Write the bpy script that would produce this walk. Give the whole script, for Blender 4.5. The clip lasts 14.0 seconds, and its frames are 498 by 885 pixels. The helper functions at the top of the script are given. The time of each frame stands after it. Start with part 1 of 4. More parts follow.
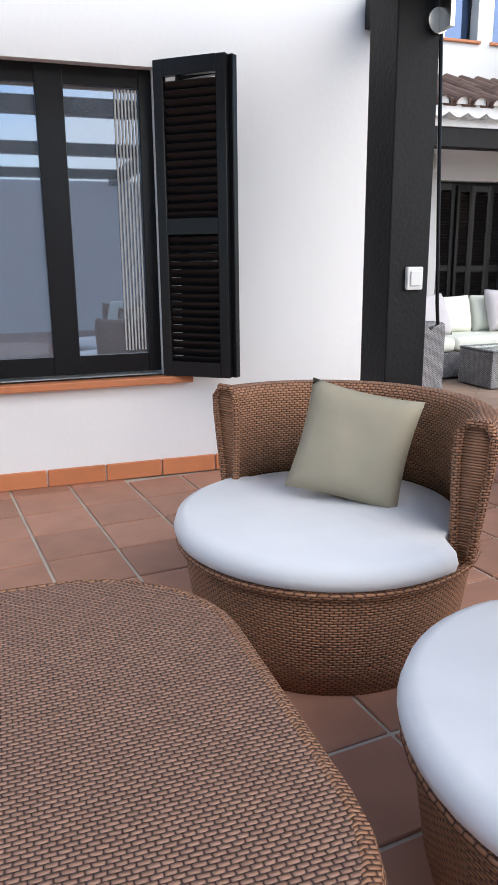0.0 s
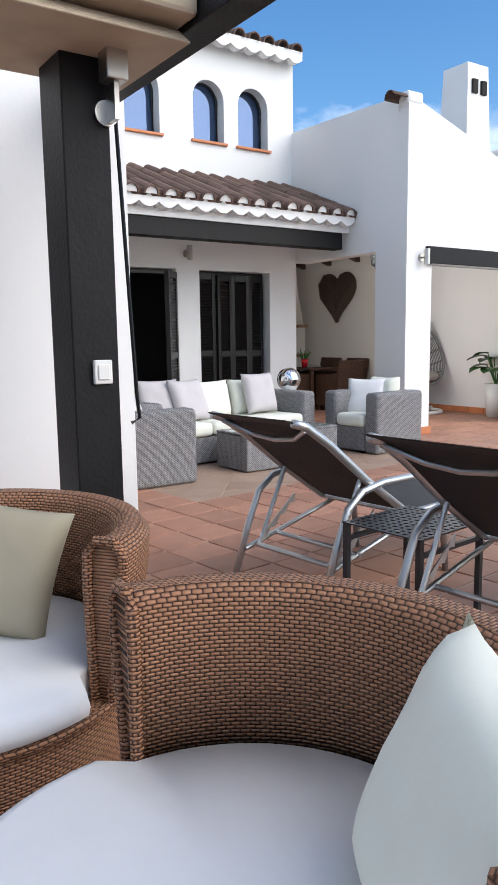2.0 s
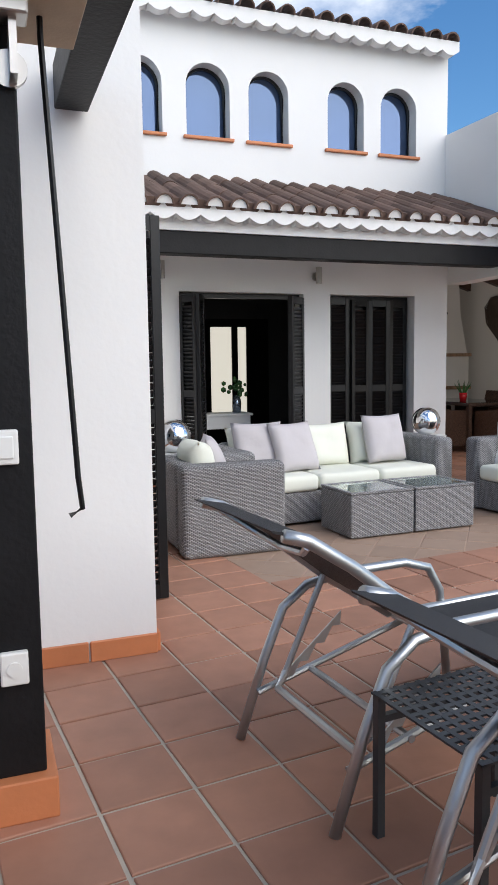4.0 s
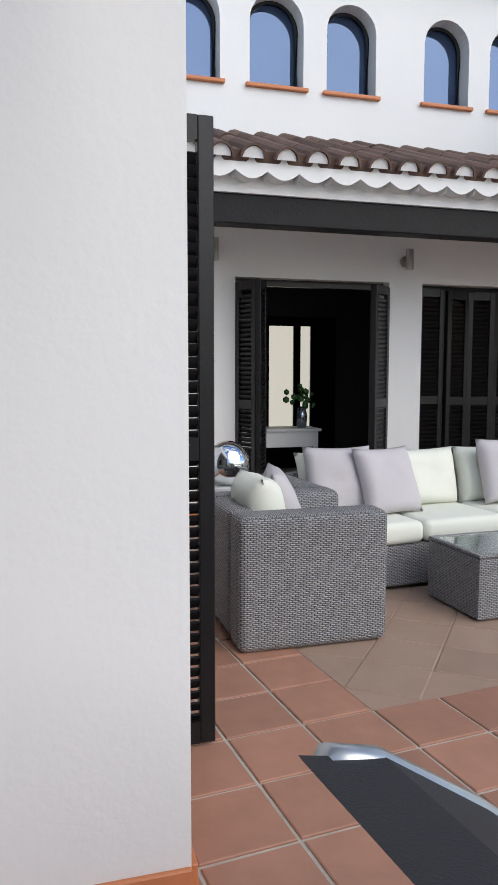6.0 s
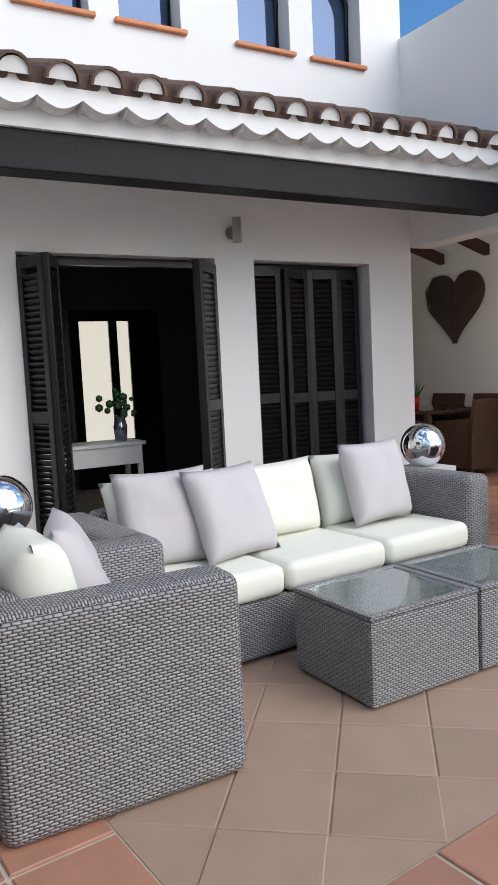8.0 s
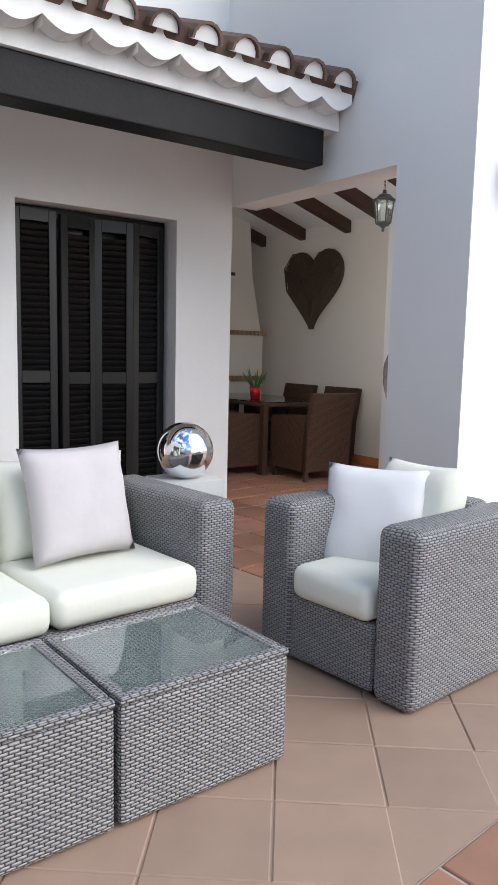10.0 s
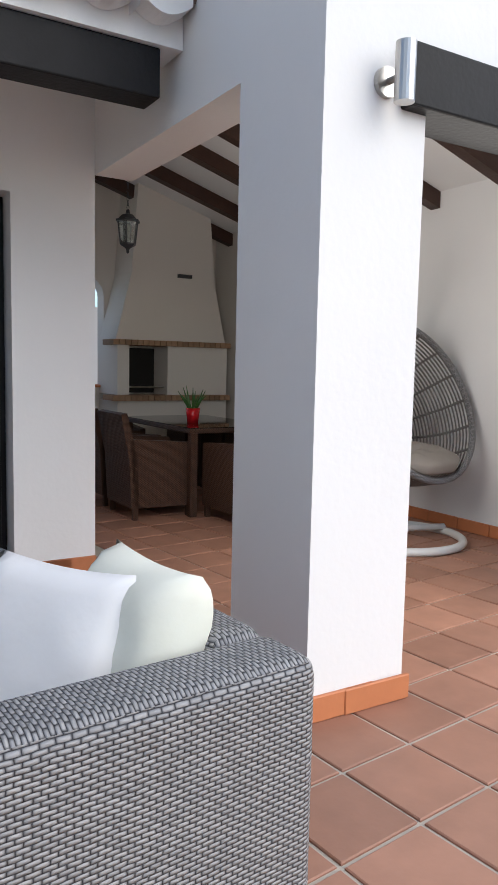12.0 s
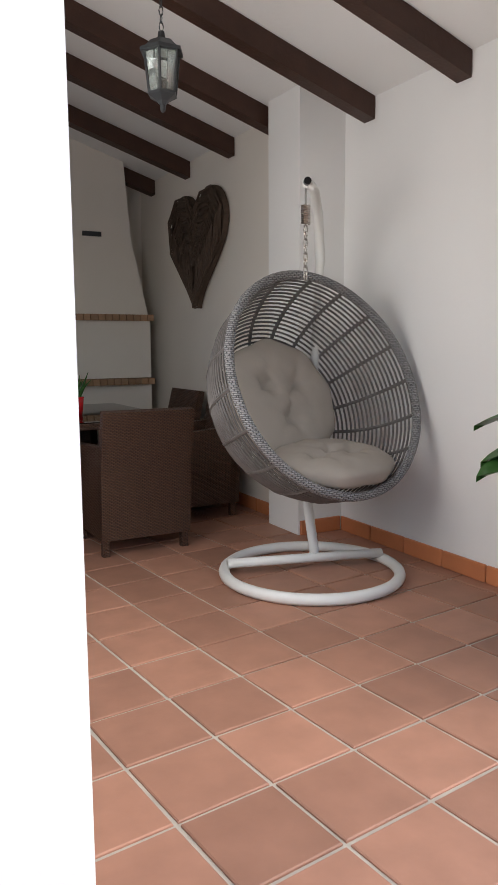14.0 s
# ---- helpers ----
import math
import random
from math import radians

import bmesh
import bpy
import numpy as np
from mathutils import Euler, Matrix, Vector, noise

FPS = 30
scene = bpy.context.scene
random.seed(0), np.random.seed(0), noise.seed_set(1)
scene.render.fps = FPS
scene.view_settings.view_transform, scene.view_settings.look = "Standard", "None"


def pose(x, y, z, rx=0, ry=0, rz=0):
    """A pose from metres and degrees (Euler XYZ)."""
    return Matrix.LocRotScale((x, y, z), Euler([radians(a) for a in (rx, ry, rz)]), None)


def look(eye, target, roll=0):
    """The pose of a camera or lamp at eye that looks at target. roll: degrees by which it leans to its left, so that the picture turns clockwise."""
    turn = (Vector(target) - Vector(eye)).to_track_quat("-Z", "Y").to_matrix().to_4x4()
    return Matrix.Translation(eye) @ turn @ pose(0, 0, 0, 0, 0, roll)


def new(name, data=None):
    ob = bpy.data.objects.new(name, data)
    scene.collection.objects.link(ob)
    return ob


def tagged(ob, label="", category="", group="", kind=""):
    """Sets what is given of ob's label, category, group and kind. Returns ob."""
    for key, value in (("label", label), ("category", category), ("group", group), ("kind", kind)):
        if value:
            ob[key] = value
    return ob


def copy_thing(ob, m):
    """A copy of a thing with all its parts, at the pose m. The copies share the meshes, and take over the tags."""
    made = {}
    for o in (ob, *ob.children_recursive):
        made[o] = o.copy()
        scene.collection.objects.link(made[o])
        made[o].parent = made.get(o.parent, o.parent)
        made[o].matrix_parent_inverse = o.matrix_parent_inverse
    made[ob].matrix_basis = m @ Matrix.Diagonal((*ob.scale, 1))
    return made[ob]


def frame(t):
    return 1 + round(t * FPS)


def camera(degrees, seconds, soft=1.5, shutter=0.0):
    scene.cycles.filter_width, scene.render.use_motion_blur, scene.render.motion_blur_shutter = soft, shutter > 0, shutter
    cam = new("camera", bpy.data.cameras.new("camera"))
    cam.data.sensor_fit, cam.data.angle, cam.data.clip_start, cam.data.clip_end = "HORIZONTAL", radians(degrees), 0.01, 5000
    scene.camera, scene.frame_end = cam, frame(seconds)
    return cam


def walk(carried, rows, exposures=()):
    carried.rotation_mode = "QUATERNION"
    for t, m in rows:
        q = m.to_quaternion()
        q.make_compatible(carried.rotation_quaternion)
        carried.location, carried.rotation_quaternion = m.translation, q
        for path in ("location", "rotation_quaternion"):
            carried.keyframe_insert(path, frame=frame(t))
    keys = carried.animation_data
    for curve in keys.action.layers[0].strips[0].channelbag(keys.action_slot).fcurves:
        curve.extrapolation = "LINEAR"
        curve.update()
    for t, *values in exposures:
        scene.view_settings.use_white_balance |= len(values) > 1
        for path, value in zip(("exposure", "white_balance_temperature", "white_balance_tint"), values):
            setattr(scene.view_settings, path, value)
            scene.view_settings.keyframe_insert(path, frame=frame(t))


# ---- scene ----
cam = camera(37.7, 14.0)
PATH = [
    (0, (1.365, 0.927, 1.213), (1.999, 2.759, 0.723), -0.5),
    (0.5, (1.415, 0.911, 1.231), (2.312, 2.644, 0.79), 0.6),
    (1, (1.534, 0.894, 1.233), (2.575, 2.559, 0.854), 0.1),
    (1.5, (1.717, 0.902, 1.234), (2.774, 2.57, 0.914), -0.5),
    (2, (1.926, 0.947, 1.248), (3.039, 2.584, 0.967), -0.8),
    (2.5, (2.26, 1.02, 1.27), (3.432, 2.621, 1.017), -0.5),
    (3, (2.571, 1.159, 1.277), (3.691, 2.805, 1.087), -1.9),
    (3.5, (2.878, 1.358, 1.28), (3.763, 3.144, 1.112), -1.0),
    (4, (3.092, 1.639, 1.339), (3.771, 3.509, 1.131), -0.8),
    (4.2, (3.165, 1.824, 1.307), (3.759, 3.722, 1.102), -1.2),
    (6.3, (3.51, 3.444, 1.326), (4.064, 5.357, 1.136), 0.1),
    (6.5, (3.541, 3.582, 1.316), (4.181, 5.467, 1.127), -0.1),
    (7, (3.624, 3.925, 1.323), (4.476, 5.726, 1.146), -2.3),
    (7.2, (3.699, 4.067, 1.296), (4.573, 5.858, 1.13), -3.4),
    (9.3, (4.898, 4.743, 1.261), (6.008, 6.389, 1.019), 1.6),
    (9.5, (5.056, 4.792, 1.233), (6.178, 6.429, 0.982), 1.8),
    (10, (5.483, 4.93, 1.258), (6.653, 6.533, 1.009), 1.3),
    (10.5, (5.92, 5.07, 1.255), (7.104, 6.669, 1.056), 0.6),
    (11, (6.351, 5.222, 1.241), (7.535, 6.821, 1.031), 0.6),
    (11.5, (6.779, 5.346, 1.244), (7.941, 6.958, 1.019), 0.8),
    (12, (7.234, 5.426, 1.246), (8.266, 7.127, 1.043), 1.2),
    (12.5, (7.647, 5.632, 1.267), (8.689, 7.326, 1.06), 0.4),
    (13, (8.072, 5.842, 1.2), (9.132, 7.527, 1.012), -0.4),
    (13.5, (8.451, 6.019, 1.192), (9.466, 7.728, 0.974), -0.1),
    (14, (8.81, 6.194, 1.235), (9.761, 7.934, 0.97), -0.3),
]
walk(cam, [(t, look(eye, target, roll)) for t, eye, target, roll in PATH],
     [(0, 0.5), (3, 0.35), (6.3, 0.0), (7.2, 0.1), (9.5, 0.5), (11, 0.45), (12.5, 0.15), (13, 0.05), (13.6, 0.05), (14, 0.4)])

# world, sun, exposure
SUN_EL, SUN_AZ = radians(36), radians(150)
world = bpy.data.worlds.new("world")
scene.world = world
world.use_nodes = True
wn, wl = world.node_tree.nodes, world.node_tree.links
sky = wn.new("ShaderNodeTexSky")
sky.sky_type, sky.sun_disc = "NISHITA", False
sky.ozone_density = 3.0
sky.sun_elevation, sky.sun_rotation = SUN_EL, SUN_AZ
tc = wn.new("ShaderNodeTexCoord")
mp = wn.new("ShaderNodeMapping")
mp.inputs["Scale"].default_value = (1.6, 1.6, 3.2)
cl = wn.new("ShaderNodeTexNoise")
cl.inputs["Scale"].default_value, cl.inputs["Detail"].default_value, cl.inputs["Roughness"].default_value = 1.7, 7, 0.58
cr = wn.new("ShaderNodeValToRGB")
cr.color_ramp.elements[0].position, cr.color_ramp.elements[1].position = 0.46, 0.66
mx = wn.new("ShaderNodeMixRGB")
mx.inputs[2].default_value = (7.5, 7.7, 8.0, 1)
wl.new(tc.outputs["Generated"], mp.inputs[0])
wl.new(mp.outputs[0], cl.inputs["Vector"])
wl.new(cl.outputs["Fac"], cr.inputs[0])
wl.new(cr.outputs[0], mx.inputs[0])
sat = wn.new("ShaderNodeHueSaturation")
sat.inputs["Saturation"].default_value = 1.25
wl.new(sky.outputs[0], sat.inputs["Color"])
wl.new(sat.outputs[0], mx.inputs[1])
wl.new(mx.outputs[0], wn["Background"].inputs[0])
wn["Background"].inputs[1].default_value = 0.155
sun = new("sun", bpy.data.lights.new("sun", "SUN"))
sun.data.energy, sun.data.angle, sun.data.color = 2.05, radians(60), (1, 0.95, 0.88)
sun.matrix_world = look((math.sin(SUN_AZ) * 30, math.cos(SUN_AZ) * 30, math.tan(SUN_EL) * 30), (0, 0, 0))


# fill lamps added in the covered porch's two openings, in place of sky light
for nm, size, m, power in (("porch_front_light", (1.8, 1.1), pose(10.08, 7.67, 1.55, 90, 0, 180), 10), ("porch_side_light", (1.6, 1.2), pose(8.94, 8.79, 1.65, 90, 0, 90 + 180), 25)):
    lamp = new(nm, bpy.data.lights.new(nm, "AREA"))
    lamp.data.shape, lamp.data.size, lamp.data.size_y, lamp.data.energy, lamp.data.color = "RECTANGLE", size[0], size[1], power, (1, 0.96, 0.92)
    lamp.matrix_world = m


# materials
def mat(name, col, rough=0.6, metal=0.0, var=0.12, scale=3.0, bump=0.15, bscale=60.0, rnd=0.0, spec=0.4):
    m = bpy.data.materials.new(name)
    m.use_nodes = True
    n, l = m.node_tree.nodes, m.node_tree.links
    b = n["Principled BSDF"]
    b.inputs["Roughness"].default_value, b.inputs["Metallic"].default_value = rough, metal
    b.inputs["Specular IOR Level"].default_value = spec
    c = n.new("ShaderNodeTexCoord")
    big, fine = n.new("ShaderNodeTexNoise"), n.new("ShaderNodeTexNoise")
    big.inputs["Scale"].default_value, big.inputs["Detail"].default_value = scale, 5
    fine.inputs["Scale"].default_value, fine.inputs["Detail"].default_value = bscale, 4
    geo = n.new("ShaderNodeNewGeometry")
    for t in (big, fine):
        l.new(geo.outputs["Position"], t.inputs["Vector"])
    mul = n.new("ShaderNodeMath")
    mul.operation = "MULTIPLY_ADD"
    l.new(big.outputs["Fac"], mul.inputs[0])
    mul.inputs[1].default_value, mul.inputs[2].default_value = var * 2, 1 - var
    last = mul.outputs[0]
    if rnd:
        oi = n.new("ShaderNodeObjectInfo")
        isl = n.new("ShaderNodeMath")
        isl.operation = "ADD"
        l.new(oi.outputs["Random"], isl.inputs[0])
        l.new(geo.outputs["Random Per Island"], isl.inputs[1])
        fr = n.new("ShaderNodeMath")
        fr.operation = "FRACT"
        l.new(isl.outputs[0], fr.inputs[0])
        r2 = n.new("ShaderNodeMath")
        r2.operation = "MULTIPLY_ADD"
        l.new(fr.outputs[0], r2.inputs[0])
        r2.inputs[1].default_value, r2.inputs[2].default_value = rnd, 1 - rnd / 2
        pr = n.new("ShaderNodeMath")
        pr.operation = "MULTIPLY"
        l.new(last, pr.inputs[0])
        l.new(r2.outputs[0], pr.inputs[1])
        last = pr.outputs[0]
    vm = n.new("ShaderNodeVectorMath")
    vm.operation = "SCALE"
    vm.inputs[0].default_value = col
    l.new(last, vm.inputs["Scale"])
    l.new(vm.outputs[0], b.inputs["Base Color"])
    bp = n.new("ShaderNodeBump")
    bp.inputs["Strength"].default_value, bp.inputs["Distance"].default_value = bump, 0.004
    l.new(fine.outputs["Fac"], bp.inputs["Height"])
    l.new(bp.outputs[0], b.inputs["Normal"])
    return m


def wicker(name, ca, cb, dark, w=0.03, h=0.009):
    """Flat strands laid in rows, each going over and under upright stakes w apart, rows h high."""
    m = mat(name, ca, 0.5, bump=0.1)
    n, l = m.node_tree.nodes, m.node_tree.links
    b = n["Principled BSDF"]

    def op(kind, a, c=None):
        q = n.new("ShaderNodeMath")
        q.operation = kind
        for k, v in enumerate((a, c)):
            if v is None:
                continue
            if isinstance(v, (int, float)):
                q.inputs[k].default_value = v
            else:
                l.new(v, q.inputs[k])
        return q.outputs[0]
    uv = n.new("ShaderNodeTexCoord")
    wob = n.new("ShaderNodeTexNoise")
    wob.inputs["Scale"].default_value, wob.inputs["Detail"].default_value = 22, 2
    l.new(uv.outputs["UV"], wob.inputs["Vector"])
    off = n.new("ShaderNodeVectorMath")
    off.operation = "MULTIPLY_ADD"
    off.inputs[1].default_value = (0.01, h * 0.45, 0)
    l.new(wob.outputs["Color"], off.inputs[0])
    l.new(uv.outputs["UV"], off.inputs[2])
    sp = n.new("ShaderNodeSeparateXYZ")
    l.new(off.outputs[0], sp.inputs[0])
    v = op("DIVIDE", sp.outputs["Y"], h)
    row = op("FLOOR", v)
    u = op("ADD", op("DIVIDE", sp.outputs["X"], w), op("MULTIPLY", op("MODULO", row, 2.0), 0.5))
    across = op("POWER", op("ABSOLUTE", op("SINE", op("MULTIPLY", op("FRACT", v), math.pi))), 0.6)
    along = op("POWER", op("ABSOLUTE", op("SINE", op("MULTIPLY", u, math.pi))), 0.6)
    height = op("MULTIPLY", across, along)
    cell = n.new("ShaderNodeCombineXYZ")
    l.new(op("FLOOR", u), cell.inputs[0])
    l.new(row, cell.inputs[1])
    wn_ = n.new("ShaderNodeTexWhiteNoise")
    l.new(cell.outputs[0], wn_.inputs["Vector"])
    streak = n.new("ShaderNodeTexNoise")
    streak.inputs["Scale"].default_value, streak.inputs["Detail"].default_value = 9, 4
    l.new(uv.outputs["UV"], streak.inputs["Vector"])
    tone = op("ADD", op("MULTIPLY", wn_.outputs["Value"], 0.6), op("MULTIPLY", streak.outputs["Fac"], 0.4))
    c1, c2 = n.new("ShaderNodeMixRGB"), n.new("ShaderNodeMixRGB")
    c1.inputs[1].default_value, c1.inputs[2].default_value = (*ca, 1), (*cb, 1)
    l.new(tone, c1.inputs[0])
    c2.inputs[1].default_value = (*dark, 1)
    ramp = n.new("ShaderNodeMapRange")
    ramp.inputs["From Min"].default_value, ramp.inputs["From Max"].default_value = 0.12, 0.62
    l.new(height, ramp.inputs["Value"])
    l.new(ramp.outputs[0], c2.inputs[0])
    l.new(c1.outputs[0], c2.inputs[2])
    l.new(c2.outputs[0], b.inputs["Base Color"])
    bp = n.new("ShaderNodeBump")
    bp.inputs["Strength"].default_value, bp.inputs["Distance"].default_value = 0.9, 0.006
    l.new(height, bp.inputs["Height"])
    l.new(bp.outputs[0], b.inputs["Normal"])
    return m


def glass(name, tint, trans):
    m = bpy.data.materials.new(name)
    m.use_nodes = True
    b = m.node_tree.nodes["Principled BSDF"]
    b.inputs["Base Color"].default_value = (*tint, 1)
    b.inputs["Roughness"].default_value, b.inputs["Transmission Weight"].default_value = 0.02, trans
    b.inputs["IOR"].default_value = 1.5
    return m


PLASTER = mat("white_plaster", (0.8, 0.8, 0.79), 0.85, var=0.04, scale=1.2, bump=0.25, bscale=35, spec=0.2)
CREAM = mat("cream_plaster", (0.74, 0.70, 0.64), 0.85, var=0.04, scale=1.2, bump=0.25, bscale=35, spec=0.2)
TERRA = mat("terracotta", (0.37, 0.187, 0.125), 0.5, var=0.24, scale=7, bump=0.2, bscale=30, rnd=0.32)
BEIGE = mat("beige_tile", (0.36, 0.25, 0.185), 0.45, var=0.14, scale=6, bump=0.15, bscale=25, rnd=0.14)
GROUT = mat("grout", (0.5, 0.45, 0.38), 0.9, var=0.3, scale=8, bump=0.3)
SKIRT = mat("skirting_tile", (0.55, 0.2, 0.085), 0.5, var=0.15, scale=8, rnd=0.2)
BLACKWOOD = mat("black_stained_wood", (0.009, 0.009, 0.01), 0.5, var=0.4, scale=9, bump=0.5, bscale=45, spec=0.2)
SHUTTER = mat("black_paint", (0.009, 0.009, 0.01), 0.3, var=0.3, scale=10, bump=0.15, spec=0.3)
BROWNWOOD = mat("dark_brown_wood", (0.05, 0.022, 0.014), 0.5, var=0.35, scale=9, bump=0.5, bscale=45)
ROOF = mat("roof_tile", (0.12, 0.075, 0.058), 0.8, var=0.35, scale=9, bump=0.5, bscale=40, rnd=0.6)
CANVAS = mat("beige_canvas", (0.5, 0.41, 0.3), 0.9, var=0.2, scale=8, bump=0.3, bscale=90)
WHITE_FAB = mat("white_fabric", (0.76, 0.76, 0.76), 0.9, var=0.05, scale=7, bump=0.4, bscale=18)
CREAM_FAB = mat("off_white_fabric", (0.74, 0.75, 0.66), 0.9, var=0.05, scale=7, bump=0.4, bscale=18)
LILAC_FAB = mat("pale_grey_fabric", (0.52, 0.49, 0.5), 0.9, var=0.06, scale=7, bump=0.5, bscale=16)
OLIVE_FAB = mat("olive_fabric", (0.36, 0.32, 0.23), 0.9, var=0.06, scale=7, bump=0.4, bscale=16)
TAUPE_FAB = mat("taupe_fabric", (0.34, 0.30, 0.26), 0.9, var=0.08, scale=7, bump=0.5, bscale=16)
ALU = mat("brushed_aluminium", (0.5, 0.52, 0.53), 0.35, 0.9, var=0.05, bump=0.05)
MESH = mat("black_textile", (0.02, 0.02, 0.022), 0.6, var=0.2, bump=0.4, bscale=300)
DARKMETAL = mat("dark_grey_metal", (0.06, 0.065, 0.07), 0.4, 0.4, var=0.1, bump=0.1)
RATTAN = mat("grey_rattan", (0.13, 0.12, 0.115), 0.55, var=0.25, scale=20, bump=0.3)
STEEL = mat("satin_steel", (0.5, 0.48, 0.45), 0.3, 1.0, var=0.1, bump=0.05)
CHROME = mat("mirror_steel", (0.8, 0.82, 0.84), 0.02, 1.0, var=0.01, bump=0.0)
PLASTIC = mat("white_plastic", (0.75, 0.75, 0.72), 0.35, var=0.03, bump=0.05)
POTW = mat("pale_grey_pot", (0.6, 0.61, 0.6), 0.4, var=0.05, bump=0.1)
RED = mat("red_pot", (0.45, 0.01, 0.015), 0.25, var=0.05, bump=0.02)
LEAF = mat("leaf", (0.04, 0.12, 0.025), 0.4, var=0.3, scale=12, bump=0.1)
TWIG = mat("twigs", (0.075, 0.05, 0.035), 0.8, var=0.4, scale=30, bump=0.6, bscale=60)
SOOT = mat("sooty_brick", (0.02, 0.018, 0.016), 0.9, var=0.3)
BRICK = mat("brick", (0.33, 0.2, 0.12), 0.8, var=0.2, scale=20, rnd=0.4)
# indoor walls: the rooms' dimness is put into this dark colour
ROOMDARK = mat("dim_room_shade", (0.12, 0.12, 0.125), 0.8, var=0.1)
POOLTILE = mat("blue_mosaic", (0.03, 0.05, 0.22), 0.2, var=0.3, scale=25, rnd=0.5)
WATER = glass("water", (0.55, 0.75, 0.9), 0.9)
GLASS = glass("table_glass", (0.85, 0.95, 0.92), 0.9)
PANE = mat("window_glass", (0.36, 0.42, 0.5), 0.02, 0.75, var=0.03, bump=0.0, spec=0.5)
UPPERPANE = mat("dark_blue_window_glass", (0.07, 0.11, 0.2), 0.03, 0.6, var=0.05, bump=0.0, spec=0.5)
TABLEGLASS = mat("dark_table_glass", (0.02, 0.015, 0.012), 0.04, 0.0, var=0.05, bump=0.0, spec=0.5)
# emission on the far window's panes stands in for daylight outside
DAYGLOW = mat("daylight_glow_pane", (0.8, 0.77, 0.68), 0.8, var=0.03)
DAYGLOW.node_tree.nodes["Principled BSDF"].inputs["Emission Color"].default_value = (1, 0.95, 0.82, 1)
DAYGLOW.node_tree.nodes["Principled BSDF"].inputs["Emission Strength"].default_value = 0.6
CURTAIN = mat("grey_curtain", (0.5, 0.5, 0.48), 0.9, var=0.08)
WBROWN = wicker("brown_wicker", (0.46, 0.225, 0.12), (0.33, 0.155, 0.08), (0.035, 0.015, 0.01), 0.024, 0.0085)
WGREY = wicker("grey_wicker", (0.38, 0.375, 0.375), (0.24, 0.24, 0.245), (0.035, 0.035, 0.04), 0.028, 0.0095)
WDARK = wicker("dark_brown_wicker", (0.12, 0.06, 0.035), (0.085, 0.04, 0.025), (0.015, 0.008, 0.006), 0.024, 0.009)
WTABLE = wicker("tabletop_wicker", (0.43, 0.235, 0.155), (0.28, 0.15, 0.10), (0.03, 0.014, 0.01), 0.02, 0.0095)


# mesh helpers
def uvbox(bm, centre=None):
    lay = bm.loops.layers.uv.verify()
    for f in bm.faces:
        nx, ny, nz = (abs(v) for v in f.normal)
        for lp in f.loops:
            x, y, z = lp.vert.co
            if centre and nz < 0.8:
                a = math.atan2(y - centre[1], x - centre[0])
                fa = f.calc_center_median()
                ac = math.atan2(fa.y - centre[1], fa.x - centre[0])
                a += 2 * math.pi if ac - a > math.pi else (-2 * math.pi if a - ac > math.pi else 0)
                lp[lay].uv = (a * centre[2], z)
            elif nz >= nx and nz >= ny:
                lp[lay].uv = (x, y)
            elif nx >= ny:
                lp[lay].uv = (y, z)
            else:
                lp[lay].uv = (x, z)


def part(name, bm, material, parent=None, label="", smooth=False, centre=None):
    bm.normal_update()
    uvbox(bm, centre)
    me = bpy.data.meshes.new(name)
    bm.to_mesh(me)
    bm.free()
    me.materials.append(material)
    if smooth:
        me.polygons.foreach_set("use_smooth", [True] * len(me.polygons))
    ob = new(name, me)
    if parent:
        ob.parent = parent
    return tagged(ob, label)


def thing(name, label, category, at=(0, 0, 0), rz=0.0, group=""):
    e = new(name)
    e.matrix_basis = pose(*at, 0, 0, rz)
    return tagged(e, label, category, group)


def box(x0, x1, y0, y1, z0, z1, bevel=0.0, bm=None, seg=2):
    b = bmesh.new()
    bmesh.ops.create_cube(b, size=1)
    for v in b.verts:
        v.co = ((x0 + x1) / 2 + v.co.x * (x1 - x0), (y0 + y1) / 2 + v.co.y * (y1 - y0), (z0 + z1) / 2 + v.co.z * (z1 - z0))
    if bevel:
        bmesh.ops.bevel(b, geom=b.edges[:], offset=bevel, segments=seg, affect="EDGES", profile=0.5)
    if bm is None:
        return b
    return join(bm, b)


def join(bm, b):
    me = bpy.data.meshes.new("t")
    b.to_mesh(me)
    b.free()
    bm.from_mesh(me)
    bpy.data.meshes.remove(me)
    return bm


def tube(points, r, n=8, bm=None, closed=False):
    """A round bar along points."""
    bm = bm or bmesh.new()
    pts = [Vector(p) for p in points]
    rings, k = [], len(pts)
    for i, p in enumerate(pts):
        a, c = (pts[(i - 1) % k], pts[(i + 1) % k]) if closed else (pts[max(i - 1, 0)], pts[min(i + 1, k - 1)])
        d = (c - a).normalized()
        u = d.cross(Vector((0, 0, 1)) if abs(d.z) < 0.95 else Vector((1, 0, 0))).normalized()
        w = d.cross(u)
        rr = r[i] if isinstance(r, (list, tuple)) else r
        rings.append([bm.verts.new(p + rr * (math.cos(2 * math.pi * j / n) * u + math.sin(2 * math.pi * j / n) * w)) for j in range(n)])
    for i in range(k if closed else k - 1):
        a, c = rings[i], rings[(i + 1) % k]
        for j in range(n):
            bm.faces.new((a[j], a[(j + 1) % n], c[(j + 1) % n], c[j]))
    if not closed:
        bm.faces.new(rings[0])
        bm.faces.new(rings[-1][::-1])
    bmesh.ops.recalc_face_normals(bm, faces=bm.faces[:])
    return bm


